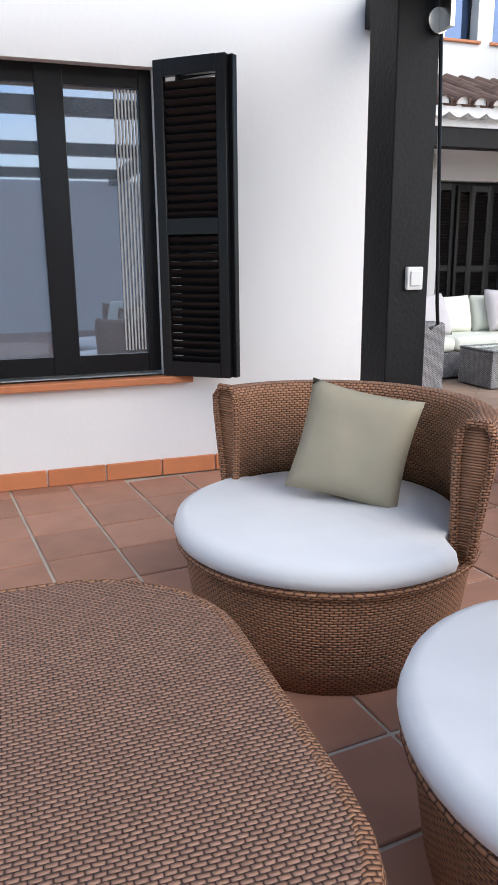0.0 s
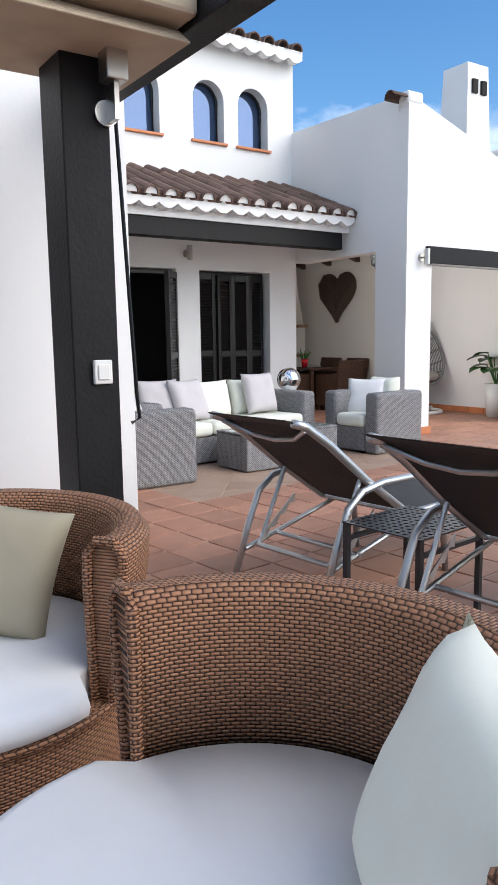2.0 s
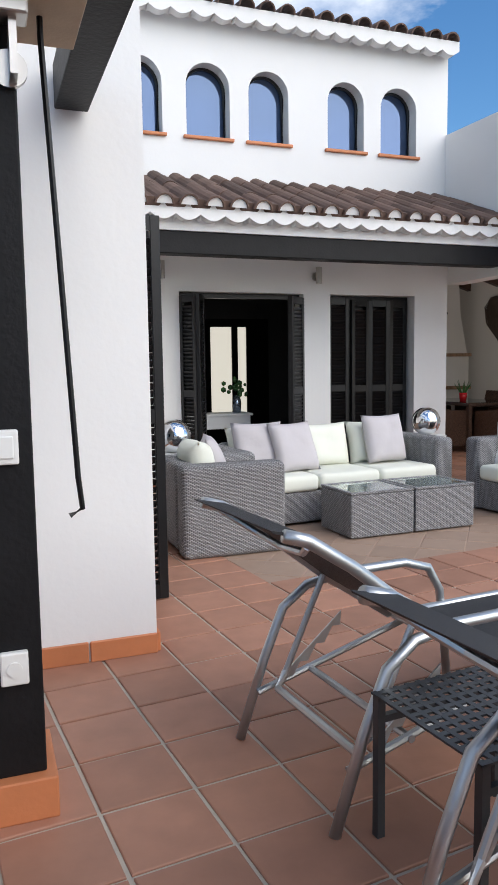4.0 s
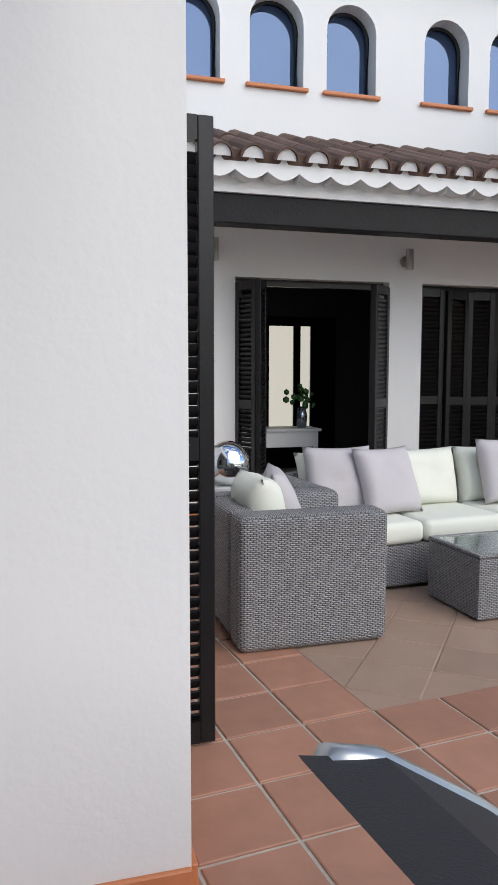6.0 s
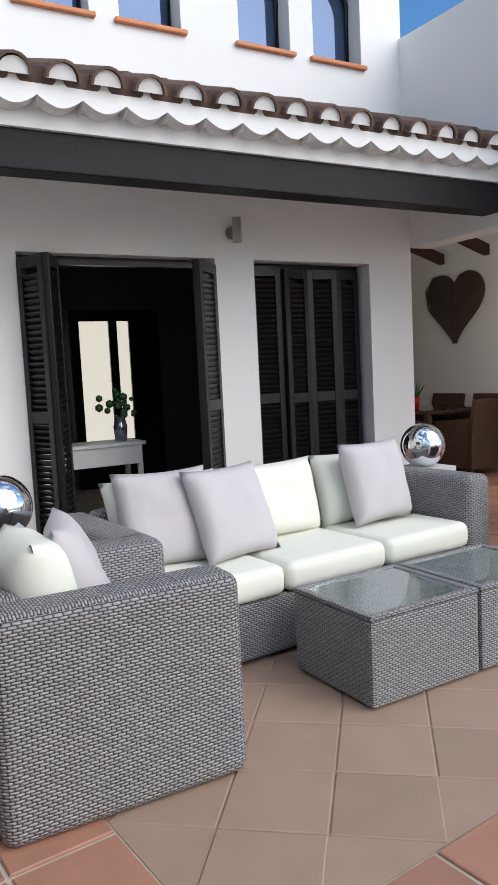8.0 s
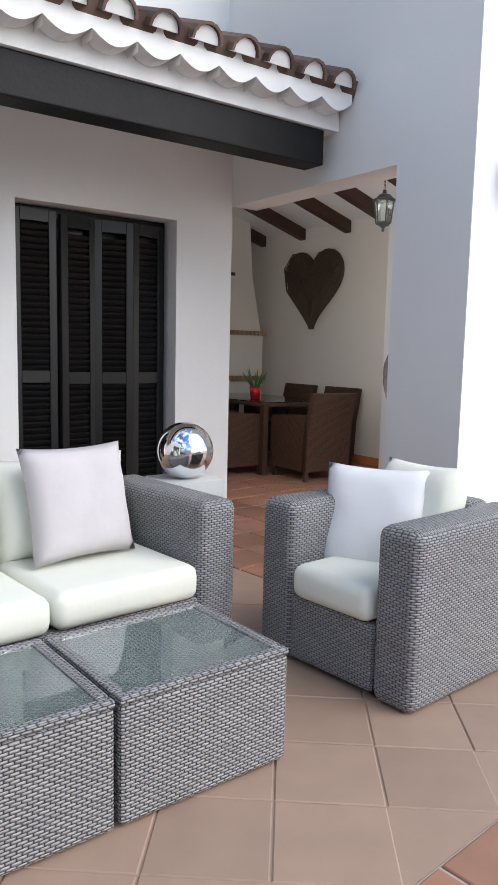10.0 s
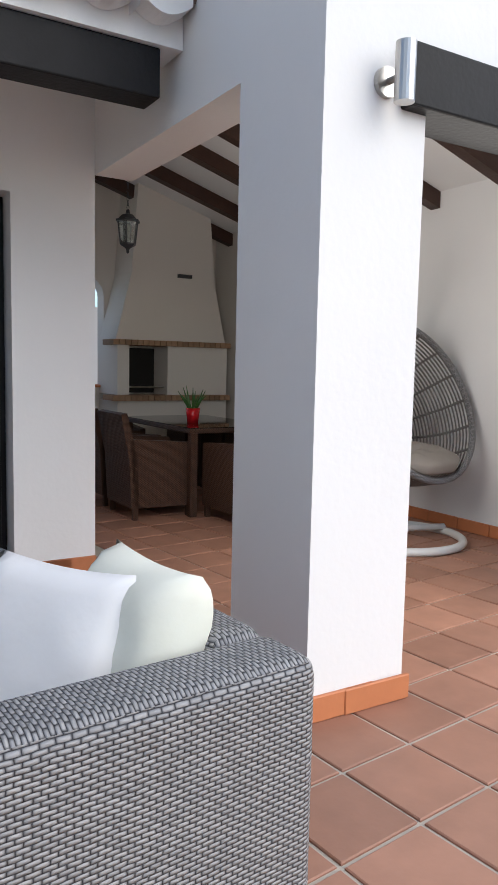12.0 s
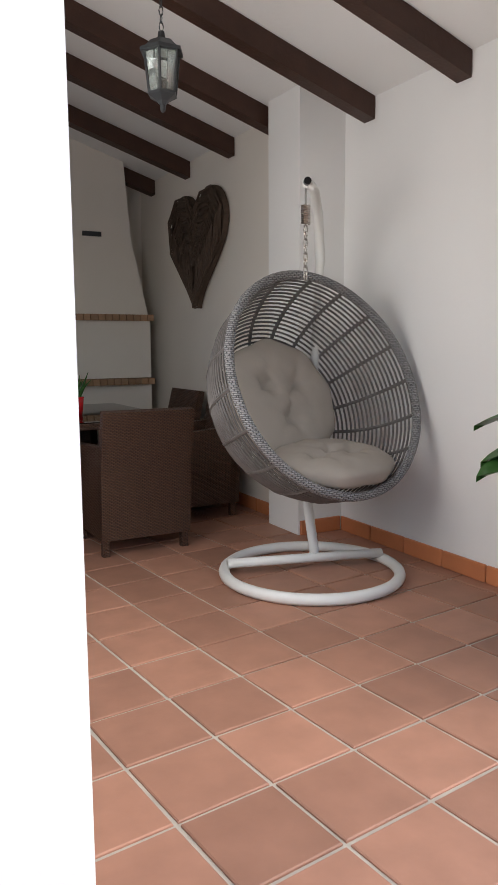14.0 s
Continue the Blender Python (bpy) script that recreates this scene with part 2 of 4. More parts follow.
def lathe(profile, a0=0.0, a1=360.0, n=48, bm=None, shape=None):
    """Turns a closed profile of (r, z) round the z axis."""
    bm = bm or bmesh.new()
    full = abs(a1 - a0) >= 360
    rings = []
    for i in range(n if full else n + 1):
        a = radians(a0 + (a1 - a0) * i / n)
        rings.append([bm.verts.new((r * math.cos(a), r * math.sin(a), z)) for r, z in profile])
    k = len(profile)
    for i in range(n):
        a, c = rings[i], rings[(i + 1) % len(rings)]
        for j in range(k):
            bm.faces.new((a[j], c[j], c[(j + 1) % k], a[(j + 1) % k]))
    if not full:
        bm.faces.new(rings[0])
        bm.faces.new(rings[-1][::-1])
    bmesh.ops.recalc_face_normals(bm, faces=bm.faces[:])
    return bm


def prism(poly, axis, lo, hi):
    """A polygon pushed along an axis. axis x: points are (y, z); y: (x, z); z: (x, y)."""
    bm = bmesh.new()

    def place(p, d):
        return {"x": (d, p[0], p[1]), "y": (p[0], d, p[1]), "z": (p[0], p[1], d)}[axis]
    a, c = [bm.verts.new(place(p, lo)) for p in poly], [bm.verts.new(place(p, hi)) for p in poly]
    bm.faces.new(a)
    bm.faces.new(c[::-1])
    for i in range(len(poly)):
        j = (i + 1) % len(poly)
        bm.faces.new((a[i], a[j], c[j], c[i]))
    bmesh.ops.recalc_face_normals(bm, faces=bm.faces[:])
    return bm


def pillow(w, h, d, seed=1, n=14):
    """A stuffed square cushion standing in the xz plane."""
    bm = bmesh.new()
    bmesh.ops.create_grid(bm, x_segments=n, y_segments=n, size=0.5)
    top = bm.verts[:]
    dup = bmesh.ops.duplicate(bm, geom=bm.faces[:])
    low = [v for v in dup["geom"] if isinstance(v, bmesh.types.BMVert)]
    for vs, s in ((top, 1), (low, -1)):
        for v in vs:
            u, t = v.co.x * 2, v.co.y * 2
            pin = 1 - 0.07 * (1 - u * u) * abs(t) ** 3
            pin2 = 1 - 0.07 * (1 - t * t) * abs(u) ** 3
            k = max(0, (1 - u ** 4) * (1 - t ** 4)) ** 0.5
            wr = noise.noise((u * 2.2 + seed, t * 2.2, s)) * 0.12
            v.co = (u * w / 2 * pin2, s * d / 2 * k * (1 + wr) , t * h / 2 * pin)
    bmesh.ops.remove_doubles(bm, verts=bm.verts[:], dist=0.002)
    bmesh.ops.recalc_face_normals(bm, faces=bm.faces[:])
    return bm


def struct(name, bm, material, label, category="wall", smooth=False):
    return tagged(part(name, bm, material, smooth=smooth), label, category, kind="structure")


def wall_grid(xs, zs, holes, y0, y1, swap=False):
    """A thick wall of cells with openings; holes are (x0, x1, z0, z1)."""
    bm = bmesh.new()
    xs = sorted(set(xs + [v for h in holes for v in h[:2]]))
    zs = sorted(set(zs + [v for h in holes for v in h[2:]]))
    for x0, x1 in zip(xs, xs[1:]):
        z0 = None
        for za, zb in zip(zs, zs[1:]):
            open_ = any(h[0] <= x0 and x1 <= h[1] and h[2] <= za and zb <= h[3] for h in holes)
            if not open_ and z0 is None:
                z0 = za
            last = zb == zs[-1]
            if z0 is not None and (open_ or last):
                top = za if open_ else zb
                if swap:
                    box(y0, y1, x0, x1, z0, top, bm=bm)
                else:
                    box(x0, x1, y0, y1, z0, top, bm=bm)
                z0 = None
    bmesh.ops.remove_doubles(bm, verts=bm.verts[:], dist=0.0005)
    seen = {}
    for f in bm.faces:
        c = f.calc_center_median()
        seen.setdefault((round(c.x, 3), round(c.y, 3), round(c.z, 3)), []).append(f)
    bmesh.ops.delete(bm, geom=[f for fs in seen.values() if len(fs) > 1 for f in fs], context="FACES_ONLY")
    return bm


# ground and walls
POOL = (6.75, 13.0, -2.0, 4.62)
bm = bmesh.new()
for a in ((-400, 400, 4.62, 400), (-400, 400, -400, -2.0), (-400, 6.75, -2.0, 4.62), (13.0, 400, -2.0, 4.62)):
    box(a[0], a[1], a[2], a[3], -0.3, -0.008, bm=bm)
struct("ground", bm, GROUT, "pale grey grout bed under the terrace tiles", "ground")
bm = box(6.75, 13.0, -2.0, 4.62, -1.6, -1.4)
pool = struct("pool_floor", bm, POOLTILE, "deep blue mosaic floor of the swimming pool", "pool")
struct("water", box(6.75, 13, -2.0, 4.62, -0.16, -0.15), WATER, "clear blue still water in the swimming pool", "water")
bm = bmesh.new()
for i in range(110):
    for j in range(6):
        x0, z0 = 6.76 + i * 0.05, -0.045 - j * 0.05
        box(x0, x0 + 0.044, 4.6, 4.63, z0, z0 + 0.044, bm=bm)
tagged(part("pool_edge_mosaic", bm, POOLTILE), "small glossy blue mosaic tiles along pool edge", "pool tiles", kind="stuff")
bm = bmesh.new()
for i in range(20):
    box(6.6 + i * 0.32, 6.6 + i * 0.32 + 0.312, 4.62, 4.80, -0.02, 0.012, bm=bm)
for i in range(20):
    box(6.57, 6.75, 4.6 - i * 0.32 - 0.312, 4.6 - i * 0.32, -0.02, 0.012, bm=bm)
tagged(part("pool_coping", bm, SKIRT), "orange terracotta coping round the swimming pool", "pool coping", kind="structure")

# wing with the large window
wing = struct("wall_wing", wall_grid([-4.0, 3.81], [0, 3.2], [(0.45, 2.25, 0.58, 2.16)], 4.93, 5.17), PLASTER, "smooth white plastered wall with a shuttered window")
struct("wall_wing_side", wall_grid([5.17, 9.62], [0, 3.2], [(5.62, 7.3, 0, 2.2)], 3.57, 3.81, True), PLASTER, "white plastered side wall with a doorway")
struct("wall_wing_inner", box(-4.0, 3.57, 8.6, 8.75, 0, 3.2), ROOMDARK, "grey wall behind the window, coloured dark for indoor shade")
struct("ceiling_wing", box(-4.0, 3.81, 4.93, 9.62, 3.2, 3.4), PLASTER, "white plastered roof slab over the wing", "ceiling")
# main front
struct("wall_main", wall_grid([3.81, 8.70], [0, 3.35], [(5.187, 6.70, 0, 2.18), (7.05, 8.22, 0, 2.18)], 9.62, 9.87), PLASTER, "white plastered house front with two terrace doorways")
WINS = ((5.31, 5.875), (6.04, 6.59), (7.03, 7.57), (7.74, 8.30), (4.55, 5.1))


def upper_wall():
    bm = bmesh.new()
    y0, y1, z0, z1 = 9.70, 9.95, 3.3, 5.12
    cuts = sorted(WINS)
    xs = [3.0]
    for a, c in cuts:
        box(xs[-1], a + 0.03, y0, y1, z0, z1, bm=bm)
        box(a + 0.03, c - 0.03, y0, y1, z0, 3.88, bm=bm)
        w, r = (a + c) / 2, (c - a) / 2 - 0.03
        poly = [(a + 0.03, z1), (a + 0.03, 4.42)] + [(w - r * math.cos(math.pi * k / 14), 4.42 + r * math.sin(math.pi * k / 14)) for k in range(1, 14)] + [(c - 0.03, 4.42), (c - 0.03, z1)]
        join(bm, prism(poly, "y", y0, y1))
        xs.append(c - 0.03)
    box(xs[-1], 8.72, y0, y1, z0, z1, bm=bm)
    return bm


struct("wall_upper", upper_wall(), PLASTER, "white upper storey wall with small arched windows")
struct("wall_upper_side", box(8.47, 8.72, 9.95, 14, 3.3, 5.12), PLASTER, "white plastered side of the upper storey")
struct("roof_upper", box(3.0, 8.75, 9.66, 14, 5.12, 5.2), PLASTER, "flat white plastered eaves slab of the upper storey", "roof")
for k, (a, c) in enumerate(sorted(WINS)):
    win = tagged(thing("arched_window", "small arched black-framed window with a terracotta sill", "window", group="arched upper windows"))
    w, r = (a + c) / 2, (c - a) / 2 - 0.035
    arc = [(w + r * math.cos(math.pi * q / 14), 4.42 + r * math.sin(math.pi * q / 14)) for q in range(15)]
    part("pane", prism([(a + 0.035, 3.89), (c - 0.035, 3.89)] + arc, "y", 9.885, 9.895), UPPERPANE, win, "dark blue reflecting pane")
    part("frame", tube([(a + 0.045, 9.87, 3.89), (c - 0.045, 9.87, 3.89)] + [(w + (x - w) * 0.96, 9.87, z) for x, z in arc], 0.022, 6, closed=True), SHUTTER, win)
    part("sill", box(a - 0.01, c + 0.01, 9.66, 9.86, 3.845, 3.88, 0.008), SKIRT, win, "terracotta sill tile")

# porch roof
struct("ceiling_porch", prism([(8.66, 2.70), (9.70, 3.05), (9.70, 3.34), (8.42, 2.83)], "x", 3.81, 8.70), PLASTER, "white plastered sloping porch ceiling", "ceiling")
struct("eaves_beam", box(3.82, 8.60, 8.485, 8.66, 2.41, 2.62, 0.008), BLACKWOOD, "black stained heavy timber beam under the eaves", "beam")
struct("trim_eaves", box(3.82, 8.695, 8.46, 8.68, 2.622, 2.76), PLASTER, "white plaster band over the timber beam", "trim")


def barrel(length, r, n=8):
    bm = bmesh.new()
    out = [(r * math.cos(math.pi * k / n), r * math.sin(math.pi * k / n)) for k in range(n + 1)]
    inn = [(0.84 * x, 0.84 * z) for x, z in out[::-1]]
    return join(bm, prism(out + inn, "y", 0, length))


roof = tagged(thing("porch_roof", "weathered brown clay barrel tiles on porch roof", "roof"), kind="structure")
proto = part("roof_tile", barrel(0.44, 0.095), ROOF, roof, smooth=False)
cap_me = part("mortar_cap", prism([(0.078 * math.cos(math.pi * k / 8), 0.078 * math.sin(math.pi * k / 8)) for k in range(9)], "y", 0.02, 0.06), PLASTER, roof)
scal = part("plaster_scallop", prism([(-0.12, 0.0), (-0.12, 0.05)] + [(-0.12 + 0.24 * k / 10, 0.05 - 0.055 * math.sin(math.pi * k / 10)) for k in range(1, 10)] + [(0.12, 0.05), (0.12, 0.16), (-0.12, 0.16)], "y", 0, 0.12), PLASTER, roof)
slope = math.degrees(math.atan2(0.52, 1.34))
first = True
for i in range(20):
    x = 4.0 + i * 0.24
    for j in range(4):
        o = proto if first else new("roof_tile", proto.data)
        o.parent = roof
        o.matrix_basis = pose(x + random.uniform(-0.01, 0.01), 8.27 + j * 0.37, 2.81 + j * 0.37 * 0.39 + random.uniform(0, 0.012), slope, 0, random.uniform(-2, 2))
        first = False
    for src, nm, m in ((cap_me, "mortar_cap", pose(x, 8.27, 2.815, slope)), (scal, "plaster_scallop", pose(x, 8.335, 2.70))):
        o = src if i == 0 else new(nm, src.data)
        o.parent = roof
        o.matrix_basis = m
bm = bmesh.new()
for i in range(20):
    b = prism([(0.11 * math.cos(math.pi * (1 + k / 6)), 0.11 * math.sin(math.pi * (1 + k / 6))) for k in range(7)] + [(0.1, 0.01), (-0.1, 0.01)], "y", 0, 1.5)
    bmesh.ops.transform(b, matrix=pose(4.12 + i * 0.24, 8.31, 2.87, slope), verts=b.verts)
    join(bm, b)
part("channel_tiles", bm, ROOF, roof)
eave = tagged(thing("upper_roof_tiles", "whitewashed clay barrel tiles along upper eaves", "roof tiles"), kind="structure")
for i in range(24):
    o = new("roof_tile", proto.data)
    o.parent = eave
    o.matrix_basis = pose(3.1 + i * 0.24, 9.46, 5.21, 10, 0, 0)
    o = new("plaster_scallop", scal.data)
    o.parent = eave
    o.matrix_basis = pose(3.1 + i * 0.24, 9.5, 5.06)

# covered dining porch
struct("wall_gable_side", prism([(7.42, 0), (7.96, 0), (7.96, 2.335), (9.62, 2.335), (9.62, 3.3), (10.4, 3.3), (10.4, 4.2), (7.42, 4.12)], "x", 8.70, 8.93), PLASTER, "white plastered gable side wall with wide opening")
struct("pillar", box(8.93, 9.15, 7.42, 7.96, 0, 2.36), PLASTER, "thick white plastered corner pillar", "pillar")
struct("wall_gable_front", prism([(8.93, 2.36), (12.0, 2.36), (12.0, 3.08), (8.93, 4.05)], "y", 7.42, 7.66), PLASTER, "white plastered gable front over the opening")
struct("porch_beam", box(9.03, 11.7, 7.36, 7.60, 2.15, 2.362, 0.008), BLACKWOOD, "black stained timber lintel over the porch opening", "beam")
struct("wall_end_pillar", box(11.0, 12.0, 7.42, 7.66, 0, 2.15), PLASTER, "white plastered end pillar of the porch", "pillar")
struct("wall_dining_side", box(8.45, 8.70, 9.875, 13.2, 0, 3.3), PLASTER, "white plastered inner side wall of the porch")
struct("wall_right", box(11.66, 11.9, 7.66, 10.12, 0, 3.3), PLASTER, "white plastered side wall behind hanging chair")
struct("wall_column", box(11.32, 11.9, 10.12, 10.5, 0, 3.3), PLASTER, "white plastered column against the wall", "column")
struct("wall_heart", box(11.44, 11.9, 10.5, 13.4, 0, 3.3), CREAM, "cream plastered wall with twig heart")
arch = [(9.0, 1.0), (10.05, 1.0), (10.05, 2.0)] + [(9.35 + 0.70 * math.cos(q * math.pi / 20), 2.0 + 0.35 * math.sin(q * math.pi / 20)) for q in range(1, 11)] + [(9.0, 2.35)]
bm = box(8.45, 10.05, 13.2, 13.4, 0, 1.0)
box(10.05, 11.9, 13.2, 13.4, 0, 3.6, bm=bm)
join(bm, prism([(8.93, 2.35)] + [(9.35, 2.35)] + arch[3:-1][::-1][1:] + [(10.05, 2.0), (10.05, 3.6), (8.93, 3.6)], "y", 13.2, 13.4))
struct("wall_back", bm, CREAM, "cream plastered back wall with an arched opening")
struct("window_sill", box(8.93, 10.05, 13.16, 13.42, 1.0, 1.03), SKIRT, "terracotta tiled sill of the arched opening", "sill")
struct("wall_garden", box(-12, 6.2, -4.3, -4.1, 0, 2.5), PLASTER, "white plastered boundary wall facing the window")
struct("wall_yard", box(4, 16, 16.0, 16.2, 0, 2.1), PLASTER, "sunlit white garden wall behind the porch")
struct("ceiling_dining", prism([(8.935, 3.53), (11.9, 2.62), (11.9, 2.78), (8.935, 3.71)], "y", 7.66, 13.4), PLASTER, "white sloping ceiling between the rafters", "ceiling")
for k, y in enumerate((8.34, 9.1, 9.87, 10.6, 11.25, 12.05, 12.85)):
    REACH = 11.655 if y < 10.1 else 11.435
    struct("rafter", prism([(8.94, 3.525), (REACH, 3.525 - 0.307 * (REACH - 8.94)), (REACH, 3.395 - 0.307 * (REACH - 8.94)), (8.94, 3.395)], "y", y - 0.05, y + 0.05), BROWNWOOD, "dark brown stained ceiling rafter", "rafter")["group"] = "ceiling rafters"
ROOFTOP = prism([(8.94, 4.02), (12.1, 3.05), (12.1, 3.12), (8.94, 4.09)], "y", 7.7, 14)
struct("roof_gable", ROOFTOP, ROOF, "brown clay tiled gable roof seen edge on", "roof")
bm = bmesh.new()
for i in range(13):
    b = barrel(0.3, 0.08)
    bmesh.ops.transform(b, matrix=pose(8.75 + i * 0.25, 7.5, 4.05 - i * 0.25 * 0.31, 0, 17, 90) , verts=b.verts)
    join(bm, b)
tagged(part("verge_tiles", bm, ROOF), "brown clay verge tiles along the gable", "roof tiles", kind="stuff")
struct("gable_cap", box(8.68, 8.95, 7.41, 7.6, 4.0, 4.16, 0.04), PLASTER, "rounded white plaster cap at gable peak", "trim")
chim = thing("chimney", "tall tapered white plastered chimney with square vents", "chimney", (14.0, 11.0, 0))
bm = bmesh.new()
bmesh.ops.create_cone(bm, cap_ends=True, segments=4, radius1=0.72, radius2=0.42, depth=6.4, matrix=pose(0, 0, 3.2, 0, 0, 45))
part("stack", bm, PLASTER, chim)
for s in (-0.13, 0.13):
    part("vent", box(s - 0.07, s + 0.07, -0.36, -0.30, 5.85, 6.1), SOOT, chim, "dark square smoke vent")
struct("neighbour_roof", box(14.6, 26, 10, 16, 0, 4.9), PLASTER, "white neighbouring house wall behind the chimney", "house")

# skirting tiles
sk = tagged(thing("baseboard", "orange terracotta skirting tiles along the walls", "skirting"), kind="structure")
skx = part("skirting_tile", box(0, 0.312, -0.018, 0.0, 0, 0.095, 0.004, seg=1), SKIRT, sk)
skx.matrix_basis = pose(3.498, 4.93, 0)


def skirt(x, y, rz, n, pitch=0.32):
    for k in range(n):
        o = new("skirting_tile", skx.data)
        o.parent = sk
        c, s = math.cos(radians(rz)), math.sin(radians(rz))
        o.matrix_basis = pose(x + c * k * pitch, y + s * k * pitch, 0, 0, 0, rz)


for k in range(1, 20):
    skirt(3.498 - 0.32 * k, 4.93, 0, 1)
skirt(3.81, 4.93, 90, 2)
skirt(3.9, 9.62, 0, 4)
skirt(8.24, 9.62, 0, 1)
skirt(8.70, 7.95, -90, 1, 0.27)
skirt(8.70, 7.69, -90, 1)
skirt(8.69, 7.42, 0, 1, 0.25)
skirt(8.86, 7.415, 0, 1)
skirt(11.66, 10.1, -90, 7)
skirt(11.44, 13.1, -90, 8)
skirt(11.33, 10.12, 0, 1)
skirt(8.39, 9.62, 0, 1)


# shutters and doors
def leaf(name, w, h, parent, m, label=""):
    f = bmesh.new()
    box(0, 0.055, -0.02, 0.02, 0, h, 0.004, f, 1)
    box(w - 0.055, w, -0.02, 0.02, 0, h, 0.004, f, 1)
    for z in (0, h * 0.47, h - 0.08):
        box(0.055, w - 0.055, -0.018, 0.018, z, z + 0.08, 0, f)
    ob = part(name, f, SHUTTER, parent, label)
    ob.matrix_basis = m
    n = int((h - 0.1) / 0.042)
    sl = bmesh.new()
    for k in range(n):
        z = 0.09 + k * 0.042
        if abs(z - h * 0.47 - 0.04) < 0.028 or z > h - 0.1:
            continue
        b = box(0.056, w - 0.056, -0.004, 0.004, -0.022, 0.022)
        bmesh.ops.transform(b, matrix=pose(0, 0, z, 35, 0, 0), verts=b.verts)
        join(sl, b)
    part("slats", sl, SHUTTER, ob)["kind"] = "stuff"
    return ob


sh = thing("window_shutter", "black louvred shutter folded open beside the window", "shutter", group="shutters")
leaf("leaf", 0.40, 1.60, sh, pose(2.25, 4.91, 0.585, 0, 0, -40))
leaf("leaf", 0.38, 1.60, sh, pose(2.60, 4.66, 0.585, 0, 0, 128))
sh = thing("door_shutter", "weathered black louvred door shutter standing open", "shutter", group="shutters")
leaf("leaf", 0.235, 2.16, sh, pose(3.815, 5.69, 0.01, 0, 0, 0))
sh = thing("terrace_door_shutter", "black louvred folding shutter pushed open", "shutter", group="shutters")
leaf("leaf", 0.3, 2.12, sh, pose(5.20, 9.62, 0.01, 0, 0, -70))
leaf("leaf", 0.3, 2.12, sh, pose(5.31, 9.32, 0.01, 0, 0, 62))
sh = thing("terrace_door_shutter", "black louvred folding shutter pushed open", "shutter", group="shutters")
leaf("leaf", 0.36, 2.12, sh, pose(6.69, 9.62, 0.01, 0, 0, -140))
leaf("leaf", 0.36, 2.12, sh, pose(6.43, 9.37, 0.01, 0, 0, 44))
sh = thing("closed_shutter", "black louvred folding shutters closed over doorway", "shutter", group="shutters")
leaf("leaf", 0.30, 2.14, sh, pose(7.06, 9.74, 0.01), "greyish louvred leaf")
for k in range(3):
    leaf("leaf", 0.28, 2.12, sh, pose(7.37 + k * 0.265, 9.70 + (0.05 if k % 2 else 0), 0.01, 0, 0, -11 if k % 2 else 11))
struct("door_1", box(7.05, 8.22, 9.80, 9.84, 0, 2.18), SHUTTER, "dark door leaf behind closed shutters", "door")
# sitting room shell, coloured dark so that it looks shaded
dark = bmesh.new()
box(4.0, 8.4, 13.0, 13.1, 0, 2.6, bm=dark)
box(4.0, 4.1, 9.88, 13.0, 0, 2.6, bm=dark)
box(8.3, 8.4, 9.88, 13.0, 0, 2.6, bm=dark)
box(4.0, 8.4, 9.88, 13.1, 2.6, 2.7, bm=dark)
struct("wall_room", dark, ROOMDARK, "sitting room walls coloured dark for indoor shade")
struct("door_frame", join(box(5.187, 5.25, 9.75, 9.80, 0, 2.18), box(5.25, 6.70, 9.75, 9.80, 2.12, 2.18)), SHUTTER, "black painted frame of the terrace door", "door frame")
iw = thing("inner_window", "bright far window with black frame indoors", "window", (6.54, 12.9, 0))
# panes glow by themselves; no lit yard is built behind them
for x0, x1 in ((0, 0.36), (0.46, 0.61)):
    part("pane", box(x0, x1, 0, 0.02, 0.56, 1.97), DAYGLOW, iw, "pane glowing in place of daylight outside")
for x0, x1, z0, z1 in ((-0.1, 0, 0.0, 2.1), (0.36, 0.46, 0.0, 2.1), (0.61, 0.99, 0.0, 2.1), (0, 0.36, 1.97, 2.1), (0.46, 0.61, 1.97, 2.1), (0, 0.36, 0, 0.56), (0.46, 0.61, 0, 0.56)):
    part("frame", box(x0, x1, -0.03, 0.03, z0, z1), SHUTTER, iw)
con = thing("console_table", "light grey console table with two drawers", "table", (5.85, 10.5, 0))
part("top", box(-0.45, 0.45, -0.2, 0.2, 0.72, 0.75, 0.004), POTW, con)
part("drawer", box(-0.42, 0.42, -0.18, 0.18, 0.56, 0.72, 0.004), POTW, con)
for sx in (-0.4, 0.4):
    for sy in (-0.16, 0.16):
        part("leg", box(sx - 0.02, sx + 0.02, sy - 0.02, sy + 0.02, 0, 0.56), POTW, con)
va = thing("vase", "clear vase with pale flowers on the console", "vase", (6.15, 10.5, 0.75))
part("jar", lathe([(0.001, 0), (0.05, 0), (0.06, 0.12), (0.04, 0.22), (0.03, 0.22), (0.05, 0.12), (0.001, 0.01)], n=20), PANE, va, smooth=True)
bm = bmesh.new()
for k in range(26):
    bmesh.ops.create_icosphere(bm, subdivisions=1, radius=random.uniform(0.02, 0.04), matrix=pose(random.gauss(0, 0.09), random.gauss(0, 0.06), 0.33 + random.gauss(0, 0.05)))
part("flowers", bm, LEAF, va)["kind"] = "stuff"

